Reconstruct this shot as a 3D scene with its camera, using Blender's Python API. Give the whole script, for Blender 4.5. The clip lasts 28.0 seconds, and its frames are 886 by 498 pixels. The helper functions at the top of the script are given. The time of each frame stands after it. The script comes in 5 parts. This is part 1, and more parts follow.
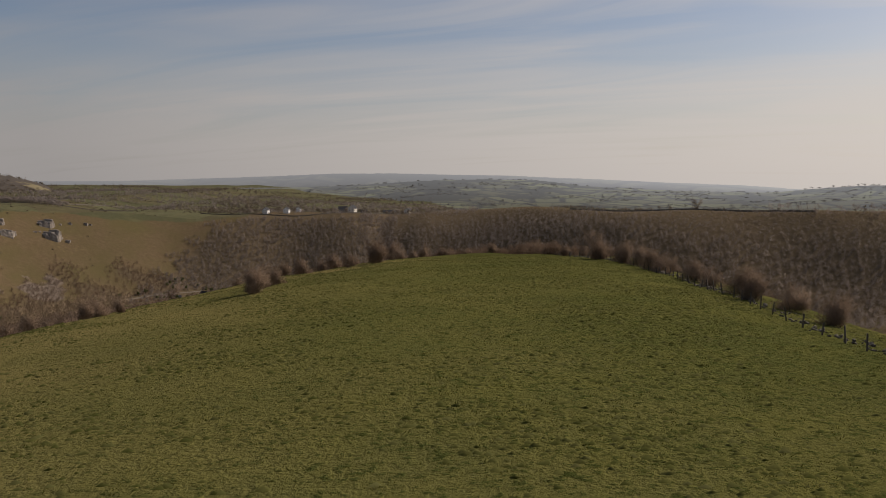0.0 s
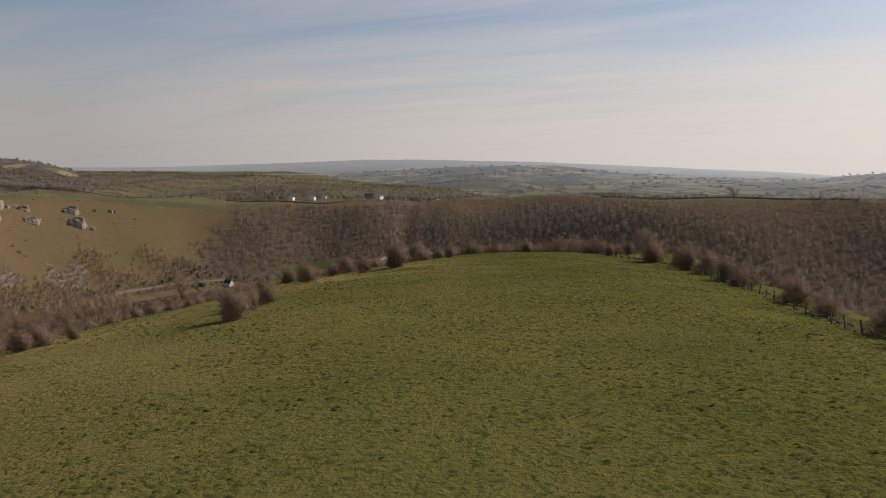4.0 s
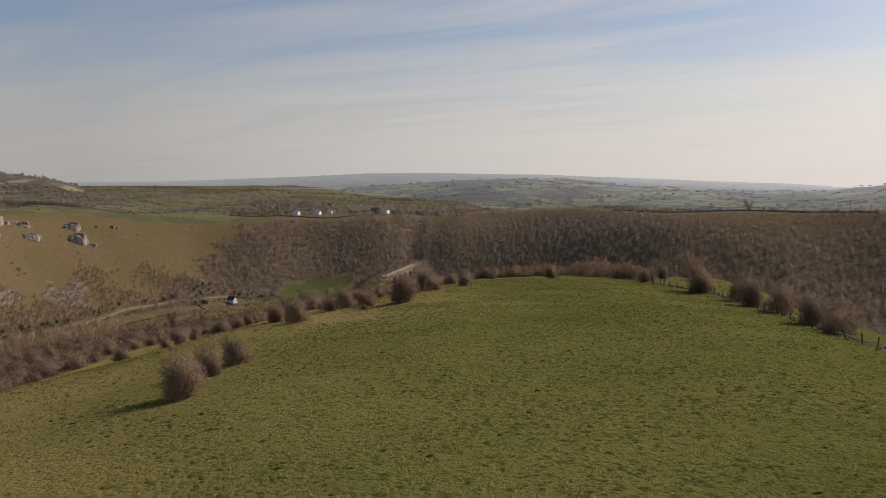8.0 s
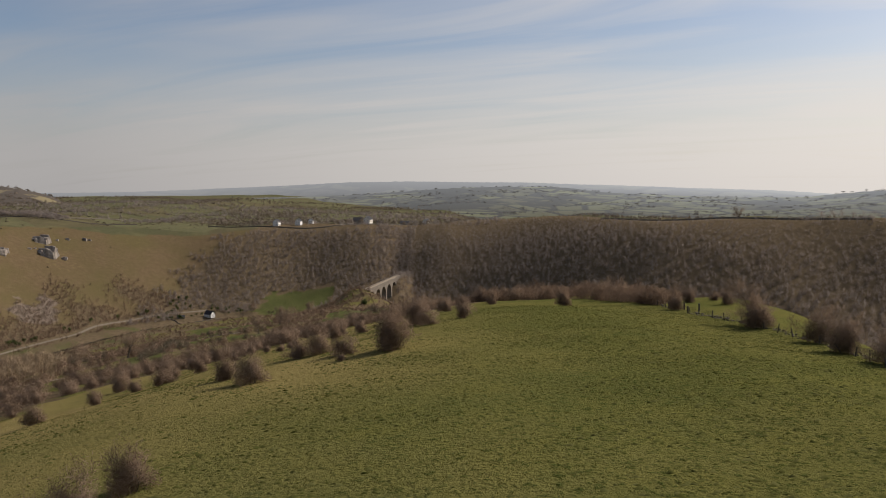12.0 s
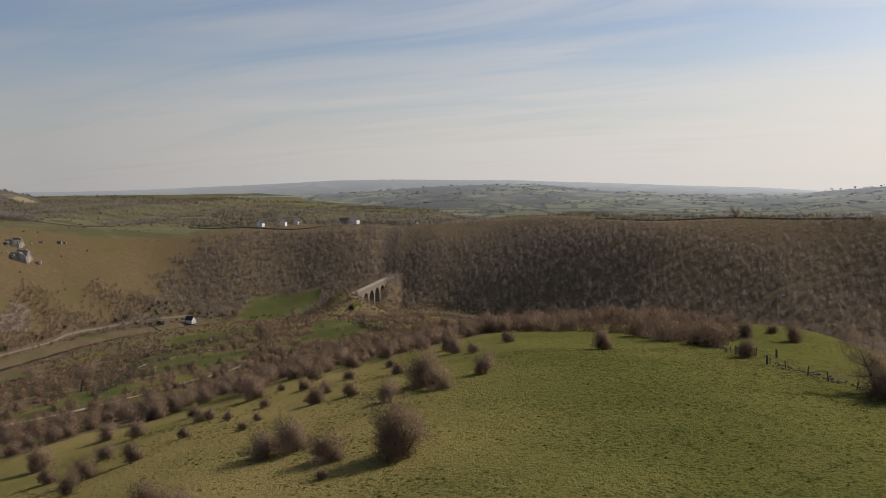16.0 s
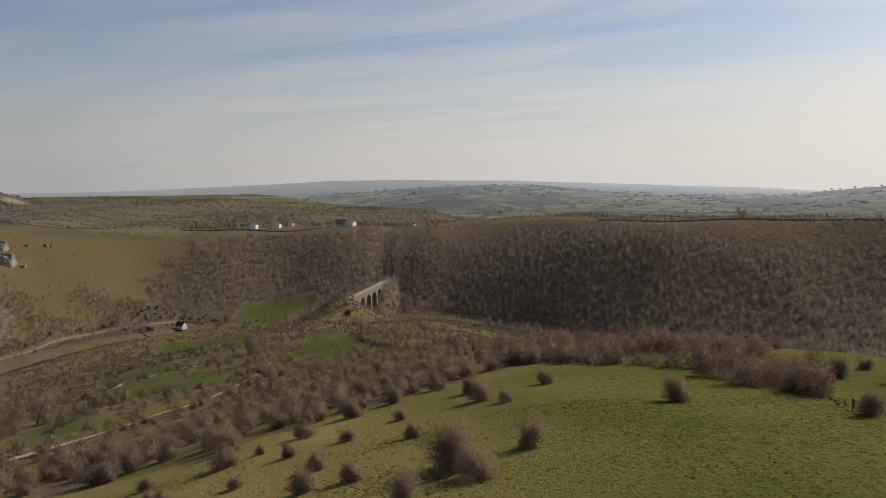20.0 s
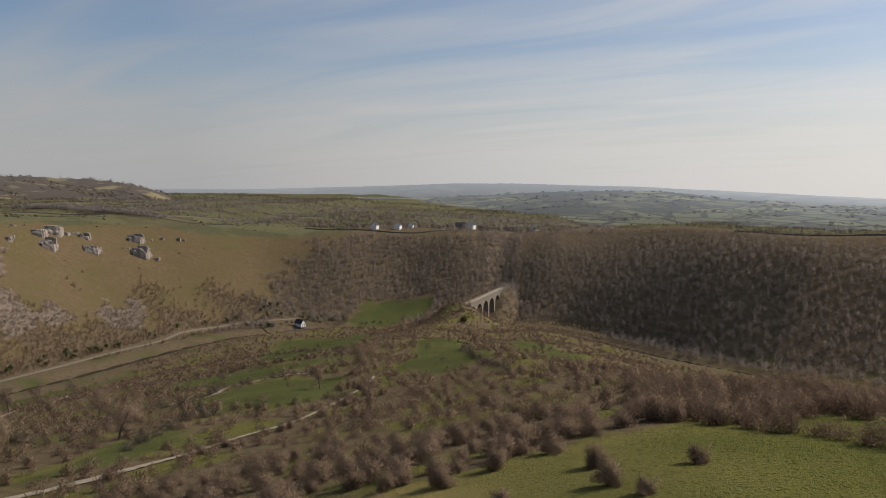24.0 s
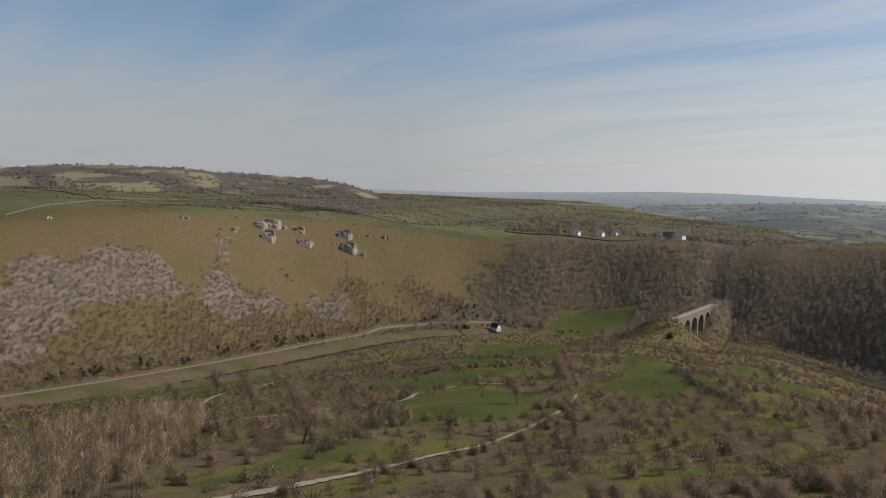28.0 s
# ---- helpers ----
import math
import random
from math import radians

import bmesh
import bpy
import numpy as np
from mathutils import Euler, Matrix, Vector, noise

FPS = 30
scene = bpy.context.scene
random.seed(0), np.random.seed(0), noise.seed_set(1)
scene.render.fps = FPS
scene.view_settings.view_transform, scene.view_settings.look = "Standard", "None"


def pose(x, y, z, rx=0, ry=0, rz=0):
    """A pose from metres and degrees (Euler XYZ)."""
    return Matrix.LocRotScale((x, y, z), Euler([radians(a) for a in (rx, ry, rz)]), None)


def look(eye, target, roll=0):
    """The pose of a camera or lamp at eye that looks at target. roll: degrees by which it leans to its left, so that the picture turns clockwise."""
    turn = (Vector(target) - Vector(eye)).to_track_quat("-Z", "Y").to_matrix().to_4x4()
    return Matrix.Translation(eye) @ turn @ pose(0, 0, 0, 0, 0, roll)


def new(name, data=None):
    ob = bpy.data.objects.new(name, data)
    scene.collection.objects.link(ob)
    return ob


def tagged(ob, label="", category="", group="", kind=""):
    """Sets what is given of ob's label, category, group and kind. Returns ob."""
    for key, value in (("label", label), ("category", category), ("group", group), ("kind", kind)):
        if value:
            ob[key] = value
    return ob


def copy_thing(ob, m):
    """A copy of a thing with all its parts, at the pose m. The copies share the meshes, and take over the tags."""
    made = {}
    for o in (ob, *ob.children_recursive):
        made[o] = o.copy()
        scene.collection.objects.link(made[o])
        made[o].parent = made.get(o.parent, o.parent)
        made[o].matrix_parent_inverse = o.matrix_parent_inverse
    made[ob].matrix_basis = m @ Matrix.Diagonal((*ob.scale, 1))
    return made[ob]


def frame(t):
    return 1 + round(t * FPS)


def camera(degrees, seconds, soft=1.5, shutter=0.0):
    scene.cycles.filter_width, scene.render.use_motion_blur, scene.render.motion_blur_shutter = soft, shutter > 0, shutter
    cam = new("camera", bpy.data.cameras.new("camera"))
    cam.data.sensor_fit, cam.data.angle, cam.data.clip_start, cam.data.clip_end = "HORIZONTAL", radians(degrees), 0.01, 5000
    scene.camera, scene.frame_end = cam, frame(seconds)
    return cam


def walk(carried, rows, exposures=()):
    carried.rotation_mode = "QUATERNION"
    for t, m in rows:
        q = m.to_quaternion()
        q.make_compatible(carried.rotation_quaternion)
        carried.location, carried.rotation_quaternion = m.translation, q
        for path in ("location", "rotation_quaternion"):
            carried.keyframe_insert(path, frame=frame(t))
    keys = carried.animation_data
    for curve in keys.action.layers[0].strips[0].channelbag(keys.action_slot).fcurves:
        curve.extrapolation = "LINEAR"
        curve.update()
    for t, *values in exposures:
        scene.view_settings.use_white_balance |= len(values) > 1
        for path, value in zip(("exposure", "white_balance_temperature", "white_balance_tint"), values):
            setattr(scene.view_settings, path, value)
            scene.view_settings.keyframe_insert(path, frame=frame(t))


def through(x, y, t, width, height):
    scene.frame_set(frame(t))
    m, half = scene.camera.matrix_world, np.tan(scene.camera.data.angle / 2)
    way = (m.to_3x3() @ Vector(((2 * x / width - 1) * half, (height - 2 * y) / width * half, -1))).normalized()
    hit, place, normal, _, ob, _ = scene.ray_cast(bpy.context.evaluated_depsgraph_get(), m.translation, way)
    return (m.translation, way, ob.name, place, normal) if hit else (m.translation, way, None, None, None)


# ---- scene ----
cam = camera(60.0, 28.0, soft=0.9)

PATH = [
    (0.0, pose(0.00, 0.00, 170.00, 85.00, -0.00, -0.00)),
    (0.5, pose(0.38, 3.12, 170.18, 84.90, -0.13, 1.30)),
    (1.0, pose(0.53, 6.40, 170.35, 84.79, -0.15, 1.50)),
    (1.5, pose(0.54, 9.80, 170.46, 84.73, -0.16, 1.74)),
    (2.0, pose(0.47, 13.23, 170.53, 84.64, -0.16, 1.96)),
    (2.5, pose(0.27, 16.65, 170.64, 84.44, -0.16, 2.00)),
    (3.0, pose(0.01, 19.96, 170.74, 84.20, -0.06, 1.98)),
    (3.5, pose(-0.29, 23.13, 170.91, 84.00, -0.05, 1.98)),
    (5.5, pose(-1.33, 35.20, 171.43, 83.95, 0.13, 2.35)),
    (6.0, pose(-1.69, 38.25, 171.42, 84.17, 0.17, 2.28)),
    (6.5, pose(-2.06, 41.32, 171.43, 84.41, 0.24, 2.19)),
    (7.0, pose(-2.31, 44.40, 171.53, 84.60, 0.24, 2.42)),
    (7.5, pose(-2.60, 47.49, 171.65, 84.76, 0.21, 2.62)),
    (8.0, pose(-2.96, 50.64, 171.78, 84.94, 0.24, 2.53)),
    (8.5, pose(-3.44, 53.84, 171.93, 85.09, 0.31, 2.32)),
    (9.0, pose(-3.92, 57.03, 172.00, 85.24, 0.42, 2.13)),
    (9.5, pose(-4.38, 60.32, 172.00, 85.33, 0.48, 1.96)),
    (10.0, pose(-4.82, 63.84, 172.06, 85.41, 0.50, 1.78)),
    (10.5, pose(-5.26, 67.80, 172.24, 85.42, 0.61, 1.61)),
    (11.0, pose(-5.66, 71.96, 172.32, 85.50, 0.58, 1.49)),
    (11.5, pose(-6.09, 76.23, 172.33, 85.53, 0.56, 1.38)),
    (12.0, pose(-6.54, 80.51, 172.32, 85.55, 0.57, 1.24)),
    (12.5, pose(-7.05, 84.78, 172.52, 85.47, 0.60, 1.08)),
    (14.5, pose(-9.33, 101.63, 174.56, 85.39, 0.76, 0.58)),
    (15.0, pose(-9.92, 105.72, 175.02, 85.37, 0.70, 0.47)),
    (15.5, pose(-10.53, 109.86, 175.34, 85.35, 0.72, 0.36)),
    (16.0, pose(-11.15, 114.19, 175.53, 85.35, 0.72, 0.24)),
    (16.5, pose(-11.73, 118.66, 175.58, 85.35, 0.74, 0.17)),
    (17.0, pose(-12.28, 123.04, 175.58, 85.29, 0.75, 0.11)),
    (17.5, pose(-12.86, 127.22, 175.61, 85.30, 0.76, 0.04)),
    (18.0, pose(-13.44, 131.16, 175.61, 85.31, 0.82, -0.02)),
    (18.5, pose(-13.96, 134.88, 175.61, 85.35, 0.88, -0.08)),
    (19.0, pose(-14.49, 138.42, 175.69, 85.29, 0.89, -0.10)),
    (19.5, pose(-14.92, 141.82, 175.90, 85.30, 0.90, -0.09)),
    (20.0, pose(-15.33, 145.16, 176.12, 85.37, 0.80, -0.07)),
    (20.5, pose(-15.69, 148.50, 176.33, 85.48, 0.85, -0.03)),
    (22.5, pose(-16.32, 162.16, 176.86, 85.82, 0.75, -0.06)),
    (23.0, pose(-16.02, 165.68, 176.84, 85.88, 0.61, 1.01)),
    (23.5, pose(-15.57, 169.35, 176.70, 85.86, 0.23, 3.74)),
    (24.0, pose(-15.53, 173.26, 176.60, 85.64, -0.48, 9.07)),
    (24.5, pose(-15.93, 177.19, 176.43, 85.43, -1.78, 18.88)),
    (25.0, pose(-16.75, 180.94, 176.13, 85.43, -2.38, 23.17)),
    (25.5, pose(-17.91, 184.40, 175.73, 85.56, -2.28, 23.42)),
    (26.0, pose(-19.32, 187.55, 175.27, 85.63, -2.18, 23.56)),
    (26.5, pose(-20.91, 190.44, 174.80, 85.63, -2.16, 23.67)),
    (27.0, pose(-22.60, 193.12, 174.34, 85.63, -2.15, 23.77)),
    (27.5, pose(-24.34, 195.70, 173.89, 85.68, -2.16, 23.84)),
    (28.0, pose(-26.10, 198.25, 173.44, 85.74, -2.13, 23.90)),
]
walk(cam, PATH, [(0.0, -0.3, 6750, 16), (0.9, -0.12, 6750, 16), (3.0, -0.02, 6700, 16), (8.0, 0.05, 6650, 15), (17.0, 0.05, 6500, 13), (24.0, 0.08, 6350, 12), (28.0, 0.12, 6100, 10)])

# ---- sky and sun ----
SUN_TURN, SUN_HIGH = radians(63), radians(38)
world = bpy.data.worlds.new("sky")
scene.world = world
world.use_nodes = True
wn, wl = world.node_tree.nodes, world.node_tree.links
wn.clear()
sky = wn.new("ShaderNodeTexSky")
sky.sky_type, sky.sun_disc = "NISHITA", False
sky.sun_elevation, sky.sun_rotation = SUN_HIGH, SUN_TURN
sky.altitude, sky.air_density, sky.dust_density, sky.ozone_density = 300, 1.0, 2.2, 1.5
where = wn.new("ShaderNodeTexCoord")
apart = wn.new("ShaderNodeSeparateXYZ")
wl.new(where.outputs["Generated"], apart.inputs[0])
# thin high cloud: streaks on a plane overhead, seen in perspective
lift = wn.new("ShaderNodeMath")
lift.operation, lift.inputs[1].default_value = "ADD", 0.09
wl.new(apart.outputs[2], lift.inputs[0])
flat_x, flat_y = wn.new("ShaderNodeMath"), wn.new("ShaderNodeMath")
for node, k in ((flat_x, 0), (flat_y, 1)):
    node.operation = "DIVIDE"
    wl.new(apart.outputs[k], node.inputs[0])
    wl.new(lift.outputs[0], node.inputs[1])
plane = wn.new("ShaderNodeCombineXYZ")
wl.new(flat_x.outputs[0], plane.inputs[0])
wl.new(flat_y.outputs[0], plane.inputs[1])
turned = wn.new("ShaderNodeMapping")
turned.vector_type = "TEXTURE"
turned.inputs["Rotation"].default_value = (0, 0, radians(-24))
turned.inputs["Scale"].default_value = (2.2, 0.62, 1)
wl.new(plane.outputs[0], turned.inputs[0])
streak = wn.new("ShaderNodeTexNoise")
streak.inputs["Scale"].default_value, streak.inputs["Detail"].default_value = 0.9, 8
streak.inputs["Roughness"].default_value, streak.inputs["Distortion"].default_value = 0.52, 1.1
wl.new(turned.outputs[0], streak.inputs["Vector"])
thin = wn.new("ShaderNodeMapRange")
for k, v in (("From Min", 0.38), ("From Max", 0.74), ("To Min", 0.0), ("To Max", 0.72)):
    thin.inputs[k].default_value = v
wl.new(streak.outputs["Fac"], thin.inputs["Value"])
# the milky band of haze above the horizon
band = wn.new("ShaderNodeMapRange")
band.interpolation_type = "SMOOTHSTEP"
for k, v in (("From Min", 0.02), ("From Max", 0.24), ("To Min", 0.92), ("To Max", 0.0)):
    band.inputs[k].default_value = v
ragged = wn.new("ShaderNodeMath")
ragged.operation, ragged.inputs[1].default_value, ragged.inputs[2].default_value = "MULTIPLY_ADD", -0.20, 0.10
wl.new(streak.outputs["Fac"], ragged.inputs[0])
height = wn.new("ShaderNodeMath")
height.operation = "ADD"
wl.new(apart.outputs[2], height.inputs[0])
wl.new(ragged.outputs[0], height.inputs[1])
wl.new(height.outputs[0], band.inputs["Value"])
veil = wn.new("ShaderNodeMath")
veil.operation = "MAXIMUM"
gather = wn.new("ShaderNodeMath")
gather.operation = "MULTIPLY"
wl.new(thin.outputs[0], gather.inputs[0])
wl.new(gather.outputs[0], veil.inputs[0])
wl.new(band.outputs[0], veil.inputs[1])
# the veil is whiter and brighter towards the sun
sunward = wn.new("ShaderNodeVectorMath")
sunward.operation = "DOT_PRODUCT"
sunward.inputs[1].default_value = (math.sin(SUN_TURN), math.cos(SUN_TURN), 0.25)
wl.new(where.outputs["Generated"], sunward.inputs[0])
glow = wn.new("ShaderNodeMapRange")
for k, v in (("From Min", 0.0), ("From Max", 1.0), ("To Min", 0.0), ("To Max", 1.0)):
    glow.inputs[k].default_value = v
wl.new(sunward.outputs["Value"], glow.inputs["Value"])
lean = wn.new("ShaderNodeMapRange")
for k, v in (("From Min", 0.05), ("From Max", 0.85), ("To Min", 0.5), ("To Max", 1.25)):
    lean.inputs[k].default_value = v
wl.new(sunward.outputs["Value"], lean.inputs["Value"])
wl.new(lean.outputs[0], gather.inputs[1])
milk = wn.new("ShaderNodeMix")
milk.data_type = "RGBA"
milk.inputs[6].default_value, milk.inputs[7].default_value = (4.35, 4.3, 4.2, 1), (8.8, 8.5, 7.9, 1)
wl.new(glow.outputs[0], milk.inputs[0])
mixed = wn.new("ShaderNodeMix")
mixed.data_type = "RGBA"
wl.new(veil.outputs[0], mixed.inputs[0])
wl.new(sky.outputs[0], mixed.inputs[6])
wl.new(milk.outputs[2], mixed.inputs[7])
air = wn.new("ShaderNodeBackground")
air.inputs["Strength"].default_value = 0.09
wl.new(mixed.outputs[2], air.inputs["Color"])
end = wn.new("ShaderNodeOutputWorld")
wl.new(air.outputs[0], end.inputs["Surface"])

sun_data = bpy.data.lights.new("sun", "SUN")
sun_data.energy, sun_data.angle, sun_data.color = 3.9, radians(0.6), (1.0, 0.93, 0.83)
sun = new("sun", sun_data)
sun.matrix_world = look((900, 700, 900), (900 - math.sin(SUN_TURN) * math.cos(SUN_HIGH), 700 - math.cos(SUN_TURN) * math.cos(SUN_HIGH), 900 - math.sin(SUN_HIGH)))


# ---- materials ----
def nodes_of(name):
    m = bpy.data.materials.new(name)
    m.use_nodes = True
    t = m.node_tree
    return m, t, t.nodes["Principled BSDF"], t.links


def noise_node(t, vector, scale, detail=4, rough=0.55):
    n = t.nodes.new("ShaderNodeTexNoise")
    n.inputs["Scale"].default_value, n.inputs["Detail"].default_value, n.inputs["Roughness"].default_value = scale, detail, rough
    if vector is not None:
        t.links.new(vector, n.inputs["Vector"])
    return n.outputs["Fac"]


def mix_node(t, fac, a, b):
    n = t.nodes.new("ShaderNodeMix")
    n.data_type = "RGBA"
    for k, v in ((0, fac), (6, a), (7, b)):
        if isinstance(v, (int, float)):
            n.inputs[k].default_value = v
        elif isinstance(v, tuple):
            n.inputs[k].default_value = (*v, 1)
        else:
            t.links.new(v, n.inputs[k])
    return n.outputs[2]


def span_node(t, value, a, b, c=0.0, d=1.0):
    n = t.nodes.new("ShaderNodeMapRange")
    for k, v in (("From Min", a), ("From Max", b), ("To Min", c), ("To Max", d)):
        n.inputs[k].default_value = v
    t.links.new(value, n.inputs["Value"])
    return n.outputs[0]


def math_node(t, op, a, b):
    n = t.nodes.new("ShaderNodeMath")
    n.operation = op
    for k, v in ((0, a), (1, b)):
        if isinstance(v, (int, float)):
            n.inputs[k].default_value = v
        else:
            t.links.new(v, n.inputs[k])
    return n.outputs[0]


def bump_node(t, height, strength, distance, bsdf):
    n = t.nodes.new("ShaderNodeBump")
    n.inputs["Strength"].default_value, n.inputs["Distance"].default_value = strength, distance
    t.links.new(height, n.inputs["Height"])
    t.links.new(n.outputs[0], bsdf.inputs["Normal"])


def place_node(t):
    return t.nodes.new("ShaderNodeNewGeometry").outputs["Position"]


def plain(name, dark, light, scale, rough=0.85, bump=0.0, size=0.05, metal=0.0, per_thing=0.0):
    """A surface that varies between two colours at two scales, with fine relief."""
    m, t, p, l = nodes_of(name)
    where = t.nodes.new("ShaderNodeTexCoord").outputs["Object"]
    big, small = noise_node(t, where, scale, 3), noise_node(t, where, scale * 7.3, 5, 0.65)
    fac = span_node(t, math_node(t, "ADD", math_node(t, "MULTIPLY", big, 0.5), math_node(t, "MULTIPLY", small, 0.5)), 0.32, 0.68)
    if per_thing:
        rnd = t.nodes.new("ShaderNodeObjectInfo").outputs["Random"]
        fac = math_node(t, "ADD", math_node(t, "MULTIPLY", fac, 1 - per_thing), math_node(t, "MULTIPLY", rnd, per_thing))
    l.new(mix_node(t, fac, dark, light), p.inputs["Base Color"])
    p.inputs["Roughness"].default_value, p.inputs["Metallic"].default_value = rough, metal
    p.inputs["Specular IOR Level"].default_value = 0.3
    if bump:
        bump_node(t, small, bump, size, p)
    return m


def twigs(name, dark, mid, pale, by_object=False, through=0.3):
    """Bare twigs: tints by bush and by twig."""
    m, t, p, l = nodes_of(name)
    island = t.nodes.new("ShaderNodeNewGeometry").outputs["Random Per Island"]
    if by_object:
        tint = t.nodes.new("ShaderNodeObjectInfo").outputs["Random"]
    else:
        a = t.nodes.new("ShaderNodeAttribute")
        a.attribute_name = "tint"
        tint = a.outputs["Fac"]
    base = mix_node(t, tint, dark, mid)
    l.new(mix_node(t, span_node(t, island, 0.45, 1.0, 0.0, 0.5), base, pale), p.inputs["Base Color"])
    p.inputs["Roughness"].default_value, p.inputs["Specular IOR Level"].default_value = 0.95, 0.0
    # sprays of fine twigs let some light through
    glow, both = t.nodes.new("ShaderNodeBsdfTranslucent"), t.nodes.new("ShaderNodeMixShader")
    l.new(p.inputs["Base Color"].links[0].from_socket, glow.inputs["Color"])
    both.inputs[0].default_value = through
    l.new(p.outputs[0], both.inputs[1])
    l.new(glow.outputs[0], both.inputs[2])
    l.new(both.outputs[0], t.nodes["Material Output"].inputs["Surface"])
    return m


def ground_material():
    m, t, p, l = nodes_of("ground")
    where = place_node(t)
    cover = t.nodes.new("ShaderNodeAttribute")
    cover.attribute_name = "cover"
    split = t.nodes.new("ShaderNodeSeparateColor")
    l.new(cover.outputs["Color"], split.inputs[0])
    grass, dry, scree = split.outputs
    fields = t.nodes.new("ShaderNodeAttribute")
    fields.attribute_name = "fields"
    n_patch, n_mid = noise_node(t, where, 0.035, 4), noise_node(t, where, 0.22, 5, 0.6)
    n_tuft, n_fine = noise_node(t, where, 1.1, 5, 0.7), noise_node(t, where, 4.5, 4, 0.7)
    n_grain, n_clod = noise_node(t, where, 9.0, 5, 0.75), noise_node(t, where, 2.3, 3, 0.6)
    # pasture: grazed green, yellow-green where it is worn, dark tussocks
    green = mix_node(t, span_node(t, n_patch, 0.38, 0.62), (0.094, 0.098, 0.028), (0.136, 0.124, 0.038))
    green = mix_node(t, span_node(t, n_mid, 0.40, 0.72, 0, 0.55), green, (0.136, 0.126, 0.032))
    green = mix_node(t, span_node(t, n_tuft, 0.54, 0.64, 0, 0.8), green, (0.034, 0.046, 0.010))
    green = mix_node(t, span_node(t, n_fine, 0.58, 0.78, 0, 0.45), green, (0.20, 0.185, 0.085))
    green = mix_node(t, span_node(t, n_clod, 0.57, 0.66, 0, 0.75), green, (0.034, 0.046, 0.011))
    green = mix_node(t, span_node(t, n_clod, 0.42, 0.32, 0, 0.4), green, (0.165, 0.150, 0.052))
    green = mix_node(t, span_node(t, n_grain, 0.45, 0.32, 0, 0.2), green, (0.158, 0.155, 0.050))
    green = mix_node(t, math_node(t, "MULTIPLY", dry, span_node(t, n_patch, 0.3, 0.7, 0.4, 1.0)), green, (0.245, 0.188, 0.075))
    # damp meadows of the valley
    lush = t.nodes.new("ShaderNodeAttribute")
    lush.attribute_name = "lush"
    meadow = mix_node(t, span_node(t, n_patch, 0.35, 0.65), (0.068, 0.076, 0.026), (0.094, 0.100, 0.036))
    meadow = mix_node(t, span_node(t, n_mid, 0.46, 0.70, 0, 0.6), meadow, (0.092, 0.082, 0.036))
    meadow = mix_node(t, span_node(t, n_tuft, 0.52, 0.72, 0, 0.6), meadow, (0.034, 0.042, 0.014))
    green = mix_node(t, lush.outputs["Fac"], green, meadow)
    # dry upland grass
    straw = mix_node(t, span_node(t, n_mid, 0.35, 0.65), (0.126, 0.088, 0.049), (0.160, 0.115, 0.066))
    straw = mix_node(t, span_node(t, n_patch, 0.42, 0.66, 0, 0.6), straw, (0.124, 0.097, 0.046))
    straw = mix_node(t, span_node(t, n_tuft, 0.50, 0.72, 0, 0.8), straw, (0.068, 0.056, 0.022))
    straw = mix_node(t, span_node(t, noise_node(t, where, 0.011, 3), 0.45, 0.62, 0, 0.45), straw, (0.106, 0.093, 0.036))
    # loose limestone with grass between
    stone = mix_node(t, span_node(t, n_tuft, 0.38, 0.62), (0.155, 0.120, 0.090), (0.225, 0.180, 0.140))
    # leaf litter and dead bracken
    litter = mix_node(t, span_node(t, n_mid, 0.35, 0.68), (0.106, 0.078, 0.048), (0.156, 0.116, 0.070))
    litter = mix_node(t, span_node(t, n_tuft, 0.52, 0.70, 0, 0.4), litter, (0.088, 0.082, 0.030))
    # enclosed fields of the plateau
    cells = t.nodes.new("ShaderNodeTexVoronoi")
    cells.inputs["Scale"].default_value = 0.0062
    l.new(where, cells.inputs["Vector"])
    cell_split = t.nodes.new("ShaderNodeSeparateColor")
    l.new(cells.outputs["Color"], cell_split.inputs[0])
    tilled = mix_node(t, span_node(t, cell_split.outputs[0], 0.1, 0.9), (0.094, 0.091, 0.050), (0.134, 0.127, 0.070))
    tilled = mix_node(t, span_node(t, cell_split.outputs[1], 0.60, 0.64, 0, 0.8), tilled, (0.118, 0.098, 0.058))
    tilled = mix_node(t, span_node(t, n_mid, 0.4, 0.7, 0, 0.45), tilled, (0.060, 0.066, 0.024))
    tilled = mix_node(t, span_node(t, n_patch, 0.5, 0.7, 0, 0.5), tilled, (0.150, 0.132, 0.066))
    edge = math_node(t, "MULTIPLY", math_node(t, "SUBTRACT", n_mid, 0.5), 0.9)

    def with_edge(value):
        return span_node(t, math_node(t, "ADD", value, edge), 0.35, 0.65)

    colour = mix_node(t, with_edge(dry), litter, straw)
    colour = mix_node(t, with_edge(scree), colour, stone)
    colour = mix_node(t, with_edge(grass), colour, green)
    colour = mix_node(t, with_edge(fields.outputs["Fac"]), colour, tilled)
    l.new(colour, p.inputs["Base Color"])
    p.inputs["Roughness"].default_value, p.inputs["Specular IOR Level"].default_value = 0.95, 0.0
    relief = math_node(t, "ADD", math_node(t, "ADD", n_tuft, n_clod), math_node(t, "MULTIPLY", math_node(t, "ADD", n_fine, math_node(t, "MULTIPLY", n_grain, 0.5)), 0.35))
    bump_node(t, relief, 0.75, 0.40, p)
    return m


